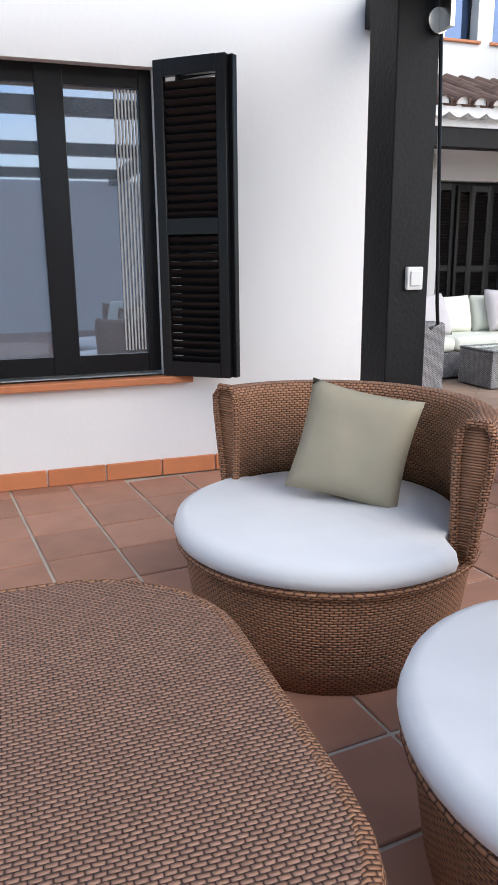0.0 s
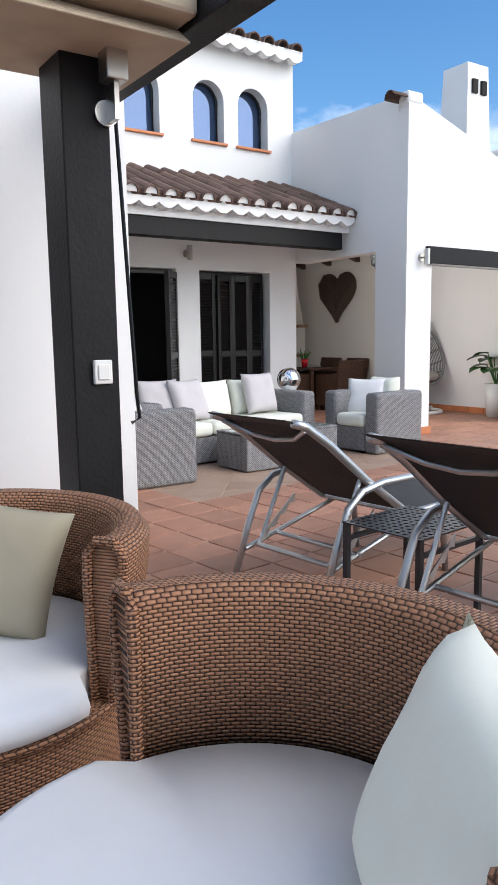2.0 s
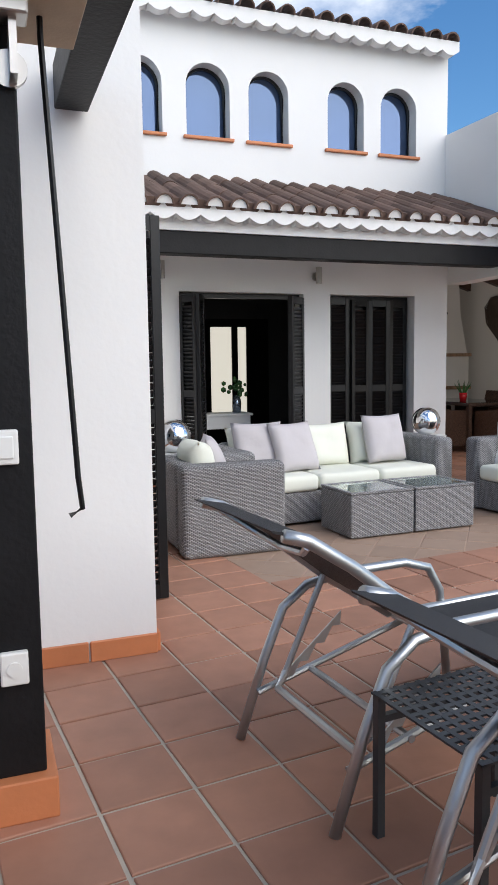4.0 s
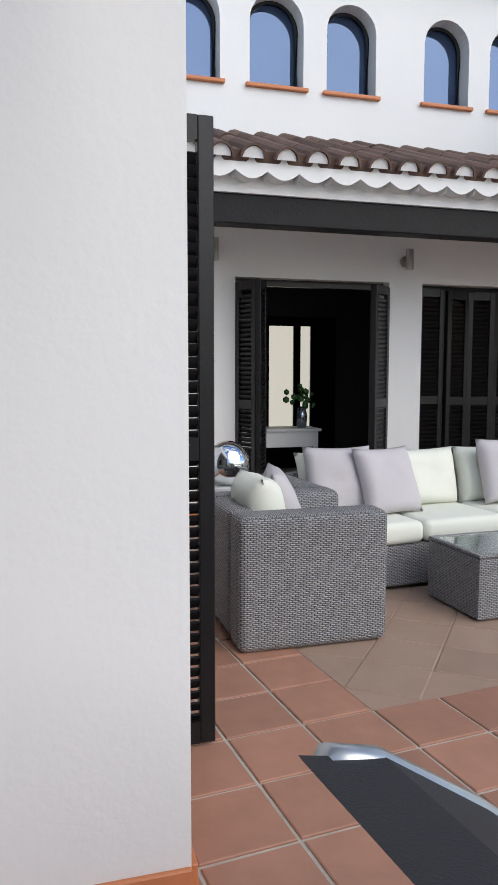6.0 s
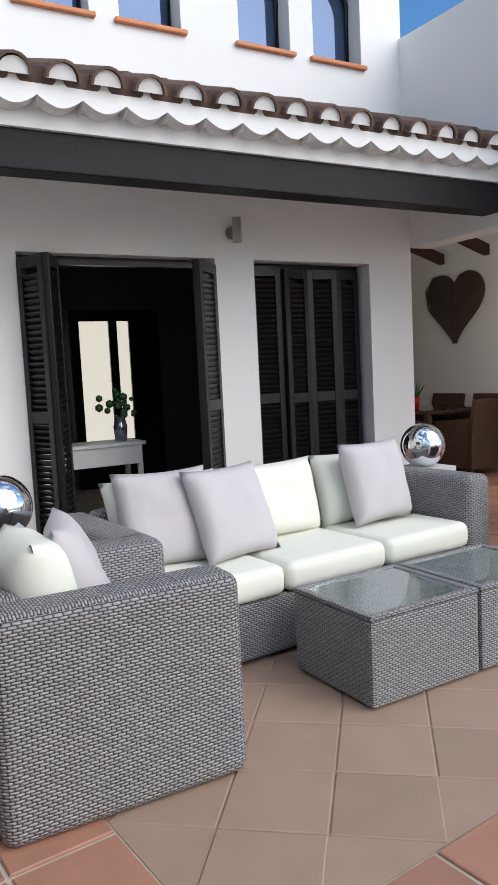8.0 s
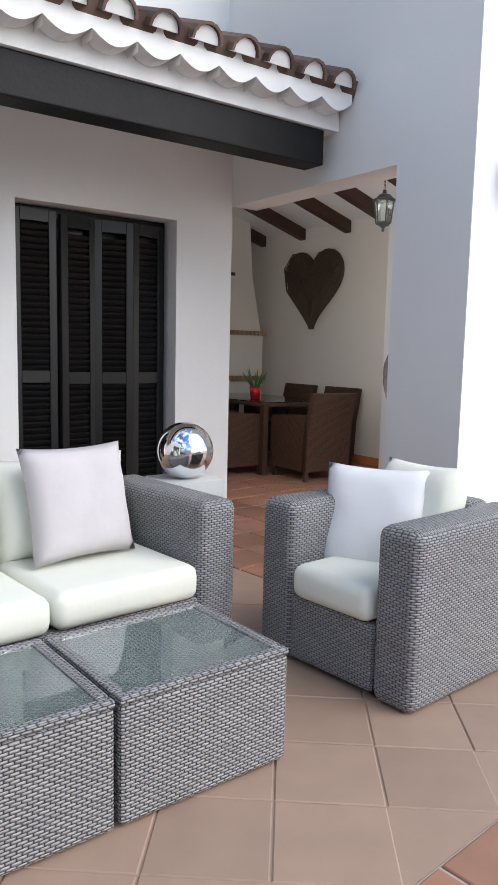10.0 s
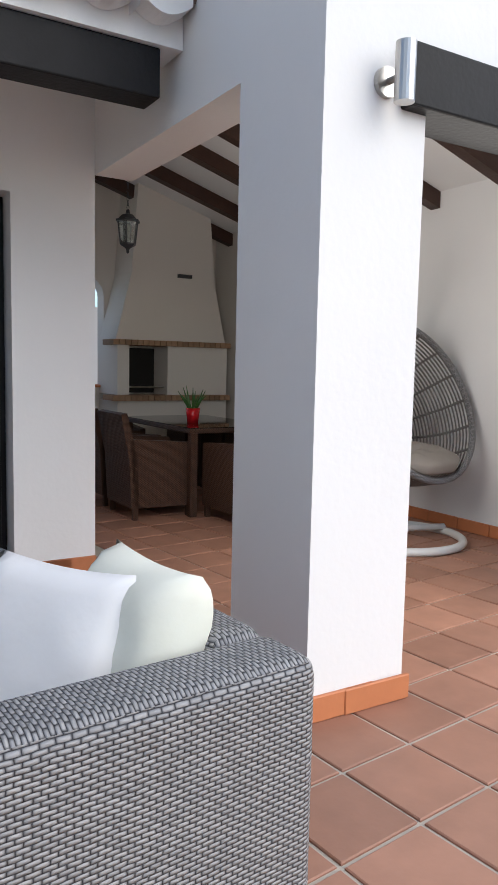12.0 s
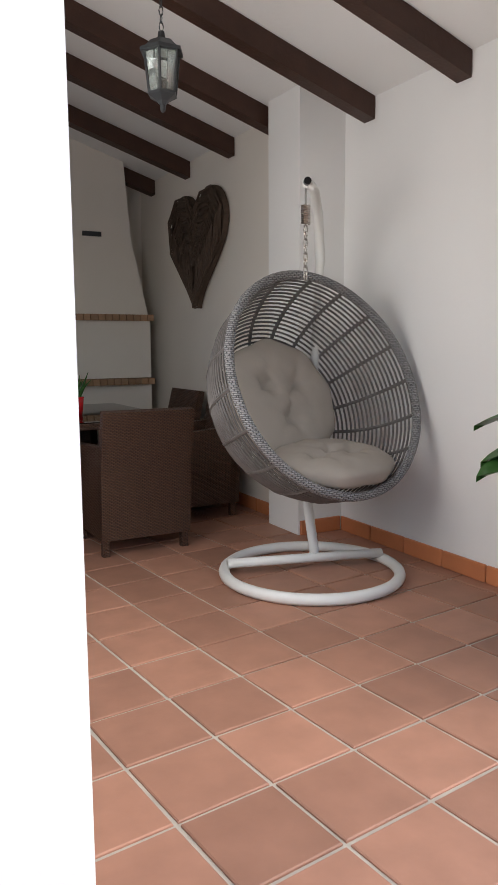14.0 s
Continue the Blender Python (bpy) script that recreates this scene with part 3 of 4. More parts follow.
# large wing window
wd = tagged(thing("window_1", "large black-framed two-pane window with curtain", "window"), kind="structure")
for x0, x1 in ((0.45, 0.55), (1.66, 1.80), (2.18, 2.25)):
    part("frame", box(x0, x1, 4.99, 5.05, 0.60, 2.16, 0.006), SHUTTER, wd)
for z0, z1 in ((0.60, 0.70), (2.07, 2.16)):
    part("frame", box(0.452, 2.248, 5.0, 5.04, z0, z1), SHUTTER, wd)
for x0, x1 in ((0.55, 1.66), (1.80, 2.18)):
    part("pane", box(x0, x1, 5.018, 5.024, 0.70, 2.07), PANE, wd, "reflecting dark glass pane")
part("sill", box(0.3, 2.4, 4.86, 5.0, 0.54, 0.58, 0.006), SKIRT, wd, "terracotta tile sill")
bm = bmesh.new()
for k in range(7):
    tube([(2.06 + k * 0.018, 5.012 , 0.72), (2.06 + k * 0.018, 5.012, 2.06)], 0.005, 6, bm)
part("curtain", bm, CURTAIN, wd, "pale grey curtain hanging in folds")

# pergola
po = thing("pergola_post", "black stained square timber post on terracotta base", "post", (3.12, 3.93, 0))
part("post", box(-0.10, 0.10, -0.11, 0.13, 0.13, 2.42, 0.006), BLACKWOOD, po)
part("base", box(-0.13, 0.13, -0.15, 0.16, 0, 0.13, 0.006), SKIRT, po, "terracotta tiled foot")
pg = thing("pergola_beam", "black stained timber pergola beam running outward", "beam", (3.50, 4.0, 0))
part("rail", box(-0.07, 0.07, -8, 0.9, 2.42, 2.60, 0.006), BLACKWOOD, pg)
for k in range(3):
    part("crossbar", box(-4.5, -0.071, -7.2 + k * 2.6, -7.06 + k * 2.6, 2.44, 2.58), BLACKWOOD, pg)
aw = thing("awning", "folded beige canvas awning with stained edge", "awning", (0, 3.7, 0))
bm = bmesh.new()
for k in range(6):
    b = box(-1.2, 3.42, -0.2 + k * 0.015, 0.45, 2.36 + k * 0.012, 2.37 + k * 0.012, 0.003, seg=1)
    join(bm, b)
part("folds", bm, CANVAS, aw)
part("valance", box(-1.2, 3.43, -0.25, 0.0, 2.44, 2.53, 0.02), CANVAS, aw, "bulging canvas roll")
part("rail", box(-1.2, 3.42, -0.1, 0.4, 2.535, 2.56), BLACKWOOD, aw)


def wall_lamp(x, y, z, cyl=True, rz=0.0):
    w = thing("wall_lamp", "brushed steel cylinder wall lamp", "wall lamp", (x, y, z), rz, "wall lamps")
    part("plate", tube([(0, 0, 0), (0, -0.02, 0)], 0.05, 20), STEEL, w)
    part("arm", tube([(0, -0.02, 0), (0, -0.08, 0)], 0.012), STEEL, w)
    part("cylinder", tube([(0, -0.1, -0.09), (0, -0.1, 0.10)], 0.035, 20), STEEL, w)


wall_lamp(6.856, 9.62, 2.38)
wall_lamp(4.975, 9.62, 2.39)
wall_lamp(8.955, 7.42, 2.22)
pl = thing("post_lamp", "square satin steel lantern on the post", "wall lamp", (3.2, 3.82, 2.2))
part("plate", tube([(0, 0, -0.05), (0, -0.02, -0.05)], 0.05, 20), STEEL, pl)
part("arm", box(0.0, 0.02, -0.1, -0.02, -0.09, 0.05), STEEL, pl)
part("lantern", box(-0.04, 0.05, -0.13, -0.04, 0.05, 0.2, 0.006), STEEL, pl)
for nm, z, lab in (("light_switch", 1.12, "white square double light switch on post"), ("power_socket", 0.47, "white square power socket on post")):
    s = thing(nm, lab, "switch" if z > 1 else "socket", (3.14, 3.82, z))
    part("plate", box(-0.04, 0.04, -0.025, 0, -0.05, 0.05, 0.006), PLASTIC, s)
    if z > 1:
        part("rocker", box(-0.026, 0.026, -0.032, -0.024, -0.032, 0.032, 0.004), PLASTIC, s)
    else:
        part("socket", tube([(0, -0.03, 0), (0, -0.024, 0)], 0.022, 16), PLASTIC, s)
ck = thing("awning_crank", "black metal crank rod hanging by wall", "crank", (3.30, 3.95, 0))
part("rod", tube([(0, 0, 2.4), (0.0, 0, 2.3), (0.06, 0.0, 1.0), (0.07, 0, 0.9), (0.03, 0, 0.88)], 0.009), SHUTTER, ck)


# brown wicker set
def tub_chair(at, rz, label, a0=-92, a1=92):
    c = thing("tub_armchair", label, "armchair", at, rz, "brown wicker tub chairs")
    part("base", lathe([(0.0, 0.02), (0.40, 0.0), (0.43, 0.1), (0.465, 0.34), (0.455, 0.35), (0.0, 0.35)], n=56), WBROWN, c, centre=(0, 0, 0.45), smooth=True)
    prof = [(0.43, 0.30), (0.475, 0.345), (0.52, 0.66), (0.525, 0.73), (0.50, 0.765), (0.45, 0.765), (0.425, 0.735), (0.42, 0.66)]
    part("backrest", lathe(prof, a0, a1, 44), WBROWN, c, centre=(0, 0, 0.5), smooth=True)
    for a in (radians(a0), radians(a1)):
        part("arm_trim", tube([(r * math.cos(a), r * math.sin(a), z) for r, z in prof], 0.014, 8, closed=True), WBROWN, c)
    part("trim", tube([(0.475 * math.cos(2 * math.pi * k / 40), 0.475 * math.sin(2 * math.pi * k / 40), 0.345) for k in range(40)], 0.012, 6, closed=True), WBROWN, c)
    b = lathe([(0.0, 0.345), (0.46, 0.348), (0.485, 0.365), (0.492, 0.39), (0.482, 0.42), (0.45, 0.435), (0.0, 0.44)], n=56)
    for v in b.verts:
        if v.co.x > 0.02:
            r = math.hypot(v.co.x, v.co.y)
            if r > 0.41:
                v.co.x *= 0.41 / r
                v.co.y *= 0.41 / r
    part("seat_cushion", b, WHITE_FAB, c, "round white seat cushion", smooth=True)
    return c


def cushion(name, w, h, d, m, material, label, seed=1):
    ob = part(name, pillow(w, h, d, seed), material, None, smooth=True)
    ob.matrix_basis = m
    return tagged(ob, label, "cushion", "loose cushions")


tub_chair((2.33, 2.96, 0), 23, "round brown wicker tub chair with white cushion", -78)
tub_chair((2.46, 1.76, 0), 4, "round brown wicker tub chair with white cushion", -92, 82)
cushion("cushion", 0.38, 0.38, 0.14, pose(2.45, 3.01, 0.615, -22, 10, -38), OLIVE_FAB, "olive beige square cushion on tub chair", 3)
cushion("cushion", 0.42, 0.42, 0.15, pose(2.62, 1.50, 0.62, -20, 8, -120), CREAM_FAB, "pale cream square cushion on tub chair", 4)
ct = thing("wicker_coffee_table", "low rounded brown wicker coffee table", "table", (1.2, 2.06, 0))


def rounded(hx, hy, r, n=8):
    return [(sx * (hx - r) + r * math.cos(a0 + q * math.pi / 2 / n), sy * (hy - r) + r * math.sin(a0 + q * math.pi / 2 / n))
            for sx, sy, a0 in ((1, 1, 0), (-1, 1, math.pi / 2), (-1, -1, math.pi), (1, -1, 1.5 * math.pi)) for q in range(n + 1)]


part("top", prism(rounded(0.61, 0.64, 0.36), "z", 0.36, 0.42), WTABLE, ct)
part("rim", tube([(x, y, 0.395) for x, y in rounded(0.605, 0.635, 0.36)], 0.028, 8, closed=True), WBROWN, ct, smooth=True)
part("body", prism(rounded(0.57, 0.60, 0.34), "z", 0, 0.37), WBROWN, ct)


# grey lounge set
def grey_seat(name, label, at, rz, w, seats, cat):
    """Faces -y; w wide, 0.80 deep."""
    s = thing(name, label, cat, at, rz, "grey wicker lounge set")
    part("base", box(-w / 2 + 0.19, w / 2 - 0.19, -0.375, 0.24, 0.02, 0.28, 0.015), WGREY, s)
    for sg in (-1, 1):
        x0, x1 = sorted((sg * w / 2, sg * (w / 2 - 0.19)))
        part("arm", box(x0, x1, -0.385, 0.385, 0.0, 0.66, 0.045, seg=4), WGREY, s)
    part("backrest", box(-w / 2 + 0.19, w / 2 - 0.19, 0.24, 0.385, 0.02, 0.66, 0.04, seg=3), WGREY, s)
    sw = (w - 0.39) / seats
    for k in range(seats):
        x0 = -w / 2 + 0.195 + k * sw
        part("seat_cushion", box(x0 + 0.004, x0 + sw - 0.004, -0.40, 0.22, 0.28, 0.42, 0.045, seg=4), CREAM_FAB, s, "off-white seat cushion", smooth=True)
        bc = part("back_cushion", pillow(sw * 1.0, 0.42, 0.22, k + 2), CREAM_FAB, s, "off-white back cushion", smooth=True)
        bc.matrix_basis = pose(x0 + sw / 2, 0.16, 0.60, -14)
    return s


grey_seat("sofa", "grey wicker three-seat sofa with off-white cushions", (6.02, 7.60, 0), 5, 2.26, 3, "sofa")
grey_seat("armchair", "grey wicker armchair with off-white cushions", (7.71, 6.95, 0), -85, 0.80, 1, "armchair")
grey_seat("armchair", "grey wicker armchair with off-white cushions", (4.73, 6.83, 0), 90, 0.80, 1, "armchair")
for x, y, z, rz, tl, mt, sd in ((6.62, 7.63, 0.65, 8, -16, LILAC_FAB, 5), (5.64, 7.50, 0.63, 14, -24, LILAC_FAB, 6), (5.33, 7.58, 0.63, -6, -18, LILAC_FAB, 7),
                                (7.68, 7.04, 0.57, -60, -20, WHITE_FAB, 8), (4.75, 6.95, 0.60, 75, -22, LILAC_FAB, 9)):
    cushion("cushion", 0.46, 0.46, 0.15, pose(x, y, z, tl, 0, rz), mt, "pale grey square cushion on wicker seat" if mt == LILAC_FAB else "white square cushion on wicker armchair", sd)
for k, x in enumerate((5.965, 6.55)):
    t = thing("glass_coffee_table", "low grey wicker box table with glass top", "table", (x, 6.785 + 0.02 * k, 0), 2, "glass coffee tables")
    bm = box(-0.285, 0.285, -0.25, 0.25, 0.01, 0.345, 0.012)
    part("body", bm, WGREY, t)
    for a in ((-0.287, 0.287, -0.252, -0.215), (-0.287, 0.287, 0.215, 0.252), (-0.287, -0.25, -0.215, 0.215), (0.25, 0.287, -0.215, 0.215)):
        part("rim", box(a[0], a[1], a[2], a[3], 0.345, 0.366, 0.008), WGREY, t)
    part("glass_top", box(-0.249, 0.249, -0.214, 0.214, 0.352, 0.36), GLASS, t, "clear glass sheet")
for x, y in ((7.38, 8.08), (4.62, 7.72)):
    p = thing("planter", "tall square tapered pale grey planter", "planter", (x, y, 0), 0, "grey planters")
    bm = bmesh.new()
    bmesh.ops.create_cone(bm, cap_ends=True, segments=4, radius1=0.14, radius2=0.21, depth=0.61, matrix=pose(0, 0, 0.305, 0, 0, 45))
    part("body", bm, POTW, p)
    bm = bmesh.new()
    bmesh.ops.create_uvsphere(bm, u_segments=40, v_segments=24, radius=0.145, matrix=pose(x, y, 0.75))
    tagged(part("mirror_ball", bm, CHROME, smooth=True), "polished mirror steel ball resting on planter", "garden ball", "mirror balls")


# sun loungers
def lounger(at):
    s = thing("sun_lounger", "aluminium sun lounger with raised black textile back", "lounger", at, 6, "sun loungers by the pool")
    W = 0.29
    for y in (-W, W):
        part("side_rail", tube([(0.68, y, 0.36), (1.2, y, 0.36), (1.9, y, 0.34)], 0.018, 10), ALU, s, smooth=True)
        part("back_rail", tube([(0.66, y, 0.37), (0.36, y, 0.57), (0.1, y, 0.77), (-0.05, y, 0.865), (-0.12, y * 0.98, 0.885)], 0.02, 10), ALU, s, smooth=True)
        part("front_leg", tube([(1.75, y, 0.34), (1.85, y, 0.0)], 0.018, 10), ALU, s)
        yy = y * 1.08
        part("arm_leg", tube([(0.02, yy, 0.0), (0.12, yy, 0.28), (0.2, yy, 0.46), (0.3, yy, 0.53), (0.45, yy, 0.555), (0.75, yy, 0.555), (0.87, yy, 0.52), (0.93, yy, 0.42), (0.98, yy, 0.0)], 0.018, 10), ALU, s, smooth=True)
        part("strut", tube([(0.34, y * 0.9, 0.575), (0.18, y * 0.9, 0.24)], 0.012), ALU, s)
        part("support_bar", tube([(0.08, y, 0.17), (0.85, y, 0.36)], 0.013), ALU, s)
        part("ratchet", prism([(0.18 + 0.035 * k, 0.20 + 0.028 * k - (0.03 if k % 2 else 0)) for k in range(8)] + [(0.43, 0.42), (0.18, 0.22)], "y", y * 0.96, y * 0.96 + 0.006), ALU, s)
    part("crossbar", tube([(0.18, -W * 0.9, 0.24), (0.14, -W * 0.85, 0.19), (0.14, W * 0.85, 0.19), (0.18, W * 0.9, 0.24)], 0.014), ALU, s)
    part("crossbar", tube([(0.68, -W, 0.36), (0.68, W, 0.36)], 0.014), ALU, s)
    part("crossbar", tube([(0.3, -W * 1.05, 0.22), (0.3, W * 1.05, 0.22)], 0.013), ALU, s)
    part("headrest_bar", tube([(-0.05, -W, 0.85), (0.02, -W * 0.5, 0.79), (0.03, 0, 0.775), (0.02, W * 0.5, 0.79), (-0.05, W, 0.85)], 0.012), ALU, s)
    prof = [(0.65, 0.378), (0.36, 0.565), (0.1, 0.765), (-0.05, 0.862), (-0.15, 0.895), (-0.155, 0.902), (-0.04, 0.876), (0.11, 0.778), (0.37, 0.578), (0.66, 0.391)]
    part("back_fabric", prism(prof, "y", -W + 0.012, W - 0.012), MESH, s, "taut black textile")
    part("seat_fabric", box(0.70, 1.88, -W + 0.012, W - 0.012, 0.355, 0.366), MESH, s, "taut black textile")


lounger((3.92, 3.705, 0))
lounger((3.93, 2.615, 0))
st = thing("side_table", "dark grey metal side table with pierced top", "table", (4.33, 3.18, 0), 6)
for sx in (-0.23, 0.21):
    for sy in (-0.2, 0.2):
        part("leg", box(sx, sx + 0.025, sy - 0.0125, sy + 0.0125, 0, 0.42), DARKMETAL, st)
for sy in (-0.2, 0.2):
    part("rail", box(-0.205, 0.21, sy - 0.01, sy + 0.01, 0.34, 0.36), DARKMETAL, st)
bm = bmesh.new()
for k in range(13):
    box(-0.235 + k * 0.0383, -0.235 + k * 0.0383 + 0.016, -0.215, 0.215, 0.42, 0.426, bm=bm)
    if k < 12:
        box(-0.235, 0.24, -0.215 + k * 0.037, -0.215 + k * 0.037 + 0.018, 0.4195, 0.4255, bm=bm)
part("top", bm, DARKMETAL, st, "pierced metal sheet top")


# dining set
def dining_chair(at, rz):
    c = thing("dining_chair", "dark brown wicker dining armchair", "chair", at, rz, "chairs round the dining table")
    part("seat", box(-0.26, 0.26, -0.27, 0.22, 0.10, 0.44, 0.02), WDARK, c)
    part("backrest", prism([(0.20, 0.10), (0.27, 0.10), (0.29, 0.5), (0.36, 0.86), (0.31, 0.87), (0.22, 0.5)], "x", -0.28, 0.28), WDARK, c)
    for s in (-1, 1):
        x0, x1 = sorted((s * 0.28, s * 0.22))
        part("arm", prism([(-0.29, 0.10), (0.24, 0.10), (0.28, 0.66), (-0.29, 0.62)], "x", x0, x1), WDARK, c)
        for y in (-0.25, 0.23):
            part("leg", box(s * 0.25 - 0.02, s * 0.25 + 0.02, y - 0.02, y + 0.02, 0, 0.1), WDARK, c)
    return c


ch = dining_chair((9.70, 11.12, 0), 90)
for x, y, rz in ((10.32, 10.5, 180), (9.70, 11.8, 90), (10.98, 11.1, -90), (10.98, 11.85, -90), (10.35, 12.5, 0)):
    copy_thing(ch, pose(x, y, 0, 0, 0, rz))
dt = thing("dining_table", "dark brown wicker dining table with glass top", "table", (10.35, 11.5, 0))
part("tabletop", box(-0.45, 0.45, -0.75, 0.75, 0.70, 0.74, 0.01), WDARK, dt)
part("glass_top", box(-0.44, 0.44, -0.74, 0.74, 0.741, 0.748), TABLEGLASS, dt)
for sx in (-0.4, 0.4):
    for sy in (-0.7, 0.7):
        part("leg", box(sx - 0.03, sx + 0.03, sy - 0.03, sy + 0.03, 0, 0.70), WDARK, dt)
fp = thing("potted_aloe", "small spiky green plant in red pot", "plant", (10.2, 11.3, 0.748))
part("pot", lathe([(0.0, 0), (0.05, 0), (0.065, 0.13), (0.055, 0.13), (0.0, 0.1)], n=24), RED, fp, "glossy red pot", smooth=True)
for k in range(11):
    a = k * 2.4
    d = 0.04 + 0.05 * random.random()
    part("leaf", tube([(0.02 * math.cos(a), 0.02 * math.sin(a), 0.1), (d * math.cos(a), d * math.sin(a), 0.2), (1.7 * d * math.cos(a), 1.7 * d * math.sin(a), 0.22 + 0.12 * random.random())], [0.012, 0.009, 0.002], 6), LEAF, fp)

# corner fireplace
fi = tagged(thing("fireplace", "white plastered corner barbecue with brick shelves", "fireplace", (10.45, 12.6, 0)))
bm = box(-0.45, 0.85, 0.05, 0.6, 0, 0.88)
box(-0.45, -0.32, 0.05, 0.6, 0.94, 1.46, bm=bm)
box(0.12, 0.85, 0.05, 0.6, 0.94, 1.46, bm=bm)
box(-0.32, 0.12, 0.45, 0.6, 0.94, 1.46, bm=bm)
part("body", bm, CREAM, fi)
part("hood", prism([(-0.45, 1.52), (0.85, 1.52), (0.7, 2.2), (0.62, 3.2), (-0.2, 3.2), (-0.28, 2.2)], "y", 0.1, 0.6), CREAM, fi)
part("firebox", box(-0.315, 0.115, 0.40, 0.445, 0.95, 1.44), SOOT, fi, "sooty black firebox")
for z in (0.88, 1.46):
    for k in range(21):
        part("brick", box(-0.52 + k * 0.066, -0.52 + k * 0.066 + 0.058, -0.02, 0.3, z, z + 0.055), BRICK, fi)
part("grill", join(tube([(-0.3, 0.1, 1.02), (0.1, 0.1, 1.02)], 0.008), tube([(-0.3, 0.2, 1.02), (0.1, 0.2, 1.02)], 0.008)), STEEL, fi)
part("vent", box(0.25, 0.42, 0.085, 0.11, 2.2, 2.24), DARKMETAL, fi)

# twig heart
he = thing("twig_heart", "large heart of dark woven twigs on wall", "wall decoration", (11.43, 11.78, 1.54))


def hy(t):
    return 0.033 * 16 * math.sin(t) ** 3


def hz(t):
    return 0.0325 * (13 * math.cos(t) - 5 * math.cos(2 * t) - 2 * math.cos(3 * t) - math.cos(4 * t)) + 0.55


part("core", prism([(hy(2 * math.pi * k / 60) * 0.96, hz(2 * math.pi * k / 60)) for k in range(60)], "x", -0.05, -0.005), TWIG, he)
bm = bmesh.new()
for k in range(150):
    s = -1 if k % 2 else 1
    q = random.random()
    wob = random.uniform(-0.02, 0.02)
    pts = [(-0.06 - random.uniform(0, 0.03), s * hy(math.pi * u) * (0.12 + 0.88 * q) + wob * math.sin(7 * u), hz(math.pi * u) * (0.4 + 0.6 * q) + (1 - q) * 0.02) for u in (0.12, 0.22, 0.34, 0.46, 0.6, 0.75, 0.9, 0.99)]
    tube(pts, random.uniform(0.004, 0.008), 5, bm)
part("twigs", bm, TWIG, he)["kind"] = "stuff"

# hanging chair
hc = thing("hanging_chair", "round grey rattan hanging chair on white stand", "hanging chair", (10.93, 9.38, 0))
part("base_ring", tube([(0.47 * math.cos(2 * math.pi * k / 48), 0.47 * math.sin(2 * math.pi * k / 48), 0.03) for k in range(48)], 0.03, 10, closed=True), PLASTIC, hc, smooth=True)
part("base_bar", tube([(-0.39, 0.22, 0.065), (0.46, -0.02, 0.065)], 0.026, 10), PLASTIC, hc, smooth=True)
part("pole", tube([(0.09, 0.10, 0.065), (0.16, 0.30, 0.4), (0.31, 0.47, 0.9), (0.34, 0.47, 1.35), (0.30, 0.38, 1.72), (0.19, 0.24, 1.94), (0.07, 0.1, 2.03), (-0.02, 0.03, 2.05)], 0.028, 10), PLASTIC, hc, "white curved steel pole", smooth=True)
part("pole_cap", tube([(-0.02, 0.03, 2.05), (-0.035, 0.0, 2.051)], 0.019, 12), SHUTTER, hc, "black hollow pole end")
part("spring", tube([(-0.02 + 0.021 * math.cos(k * 0.9), 0.04 + 0.021 * math.sin(k * 0.9), 1.94 - k * 0.0015) for k in range(64)], 0.005, 5), STEEL, hc, "coiled steel spring")
bm = bmesh.new()
tube([(-0.02, 0.04, 2.03), (-0.02, 0.04, 1.94)], 0.006, 6, bm)
for k in range(8):
    t = k % 2
    tube([(-0.02 + 0.012 * math.cos(q * math.pi / 4) * (1 - t), 0.04 + 0.012 * math.cos(q * math.pi / 4) * t, 1.82 - k * 0.034 + 0.022 * math.sin(q * math.pi / 4)) for q in range(8)], 0.0045, 5, bm, closed=True)
part("chain", bm, STEEL, hc)
R = 0.61
tilt = pose(0.05, -0.09, 1.045, 66, 0, 8)


def dome(a, e, r=R):
    """a: angle round the rim; e: 0 at the rim, 1 at the pole."""
    ph = e * math.pi / 2
    k = r * math.cos(ph) ** 0.62
    return tilt @ Vector((k * math.cos(a), k * math.sin(a), -0.92 * r * math.sin(ph)))


part("basket_rim", tube([dome(2 * math.pi * k / 60, 0) for k in range(60)], 0.024, 8, closed=True), WGREY, hc, "rim wrapped in grey rattan", smooth=True)
for k in range(18):
    a = 2 * math.pi * k / 18
    part("rib", tube([dome(a, e / 12) for e in range(12)], 0.0105, 6), RATTAN, hc)
bm = bmesh.new()
for e in range(1, 29):
    tube([dome(2 * math.pi * k / 54, (e / 31) ** 1.0) for k in range(54)], 0.0062, 5, bm, closed=True)
part("strands", bm, RATTAN, hc)["kind"] = "stuff"


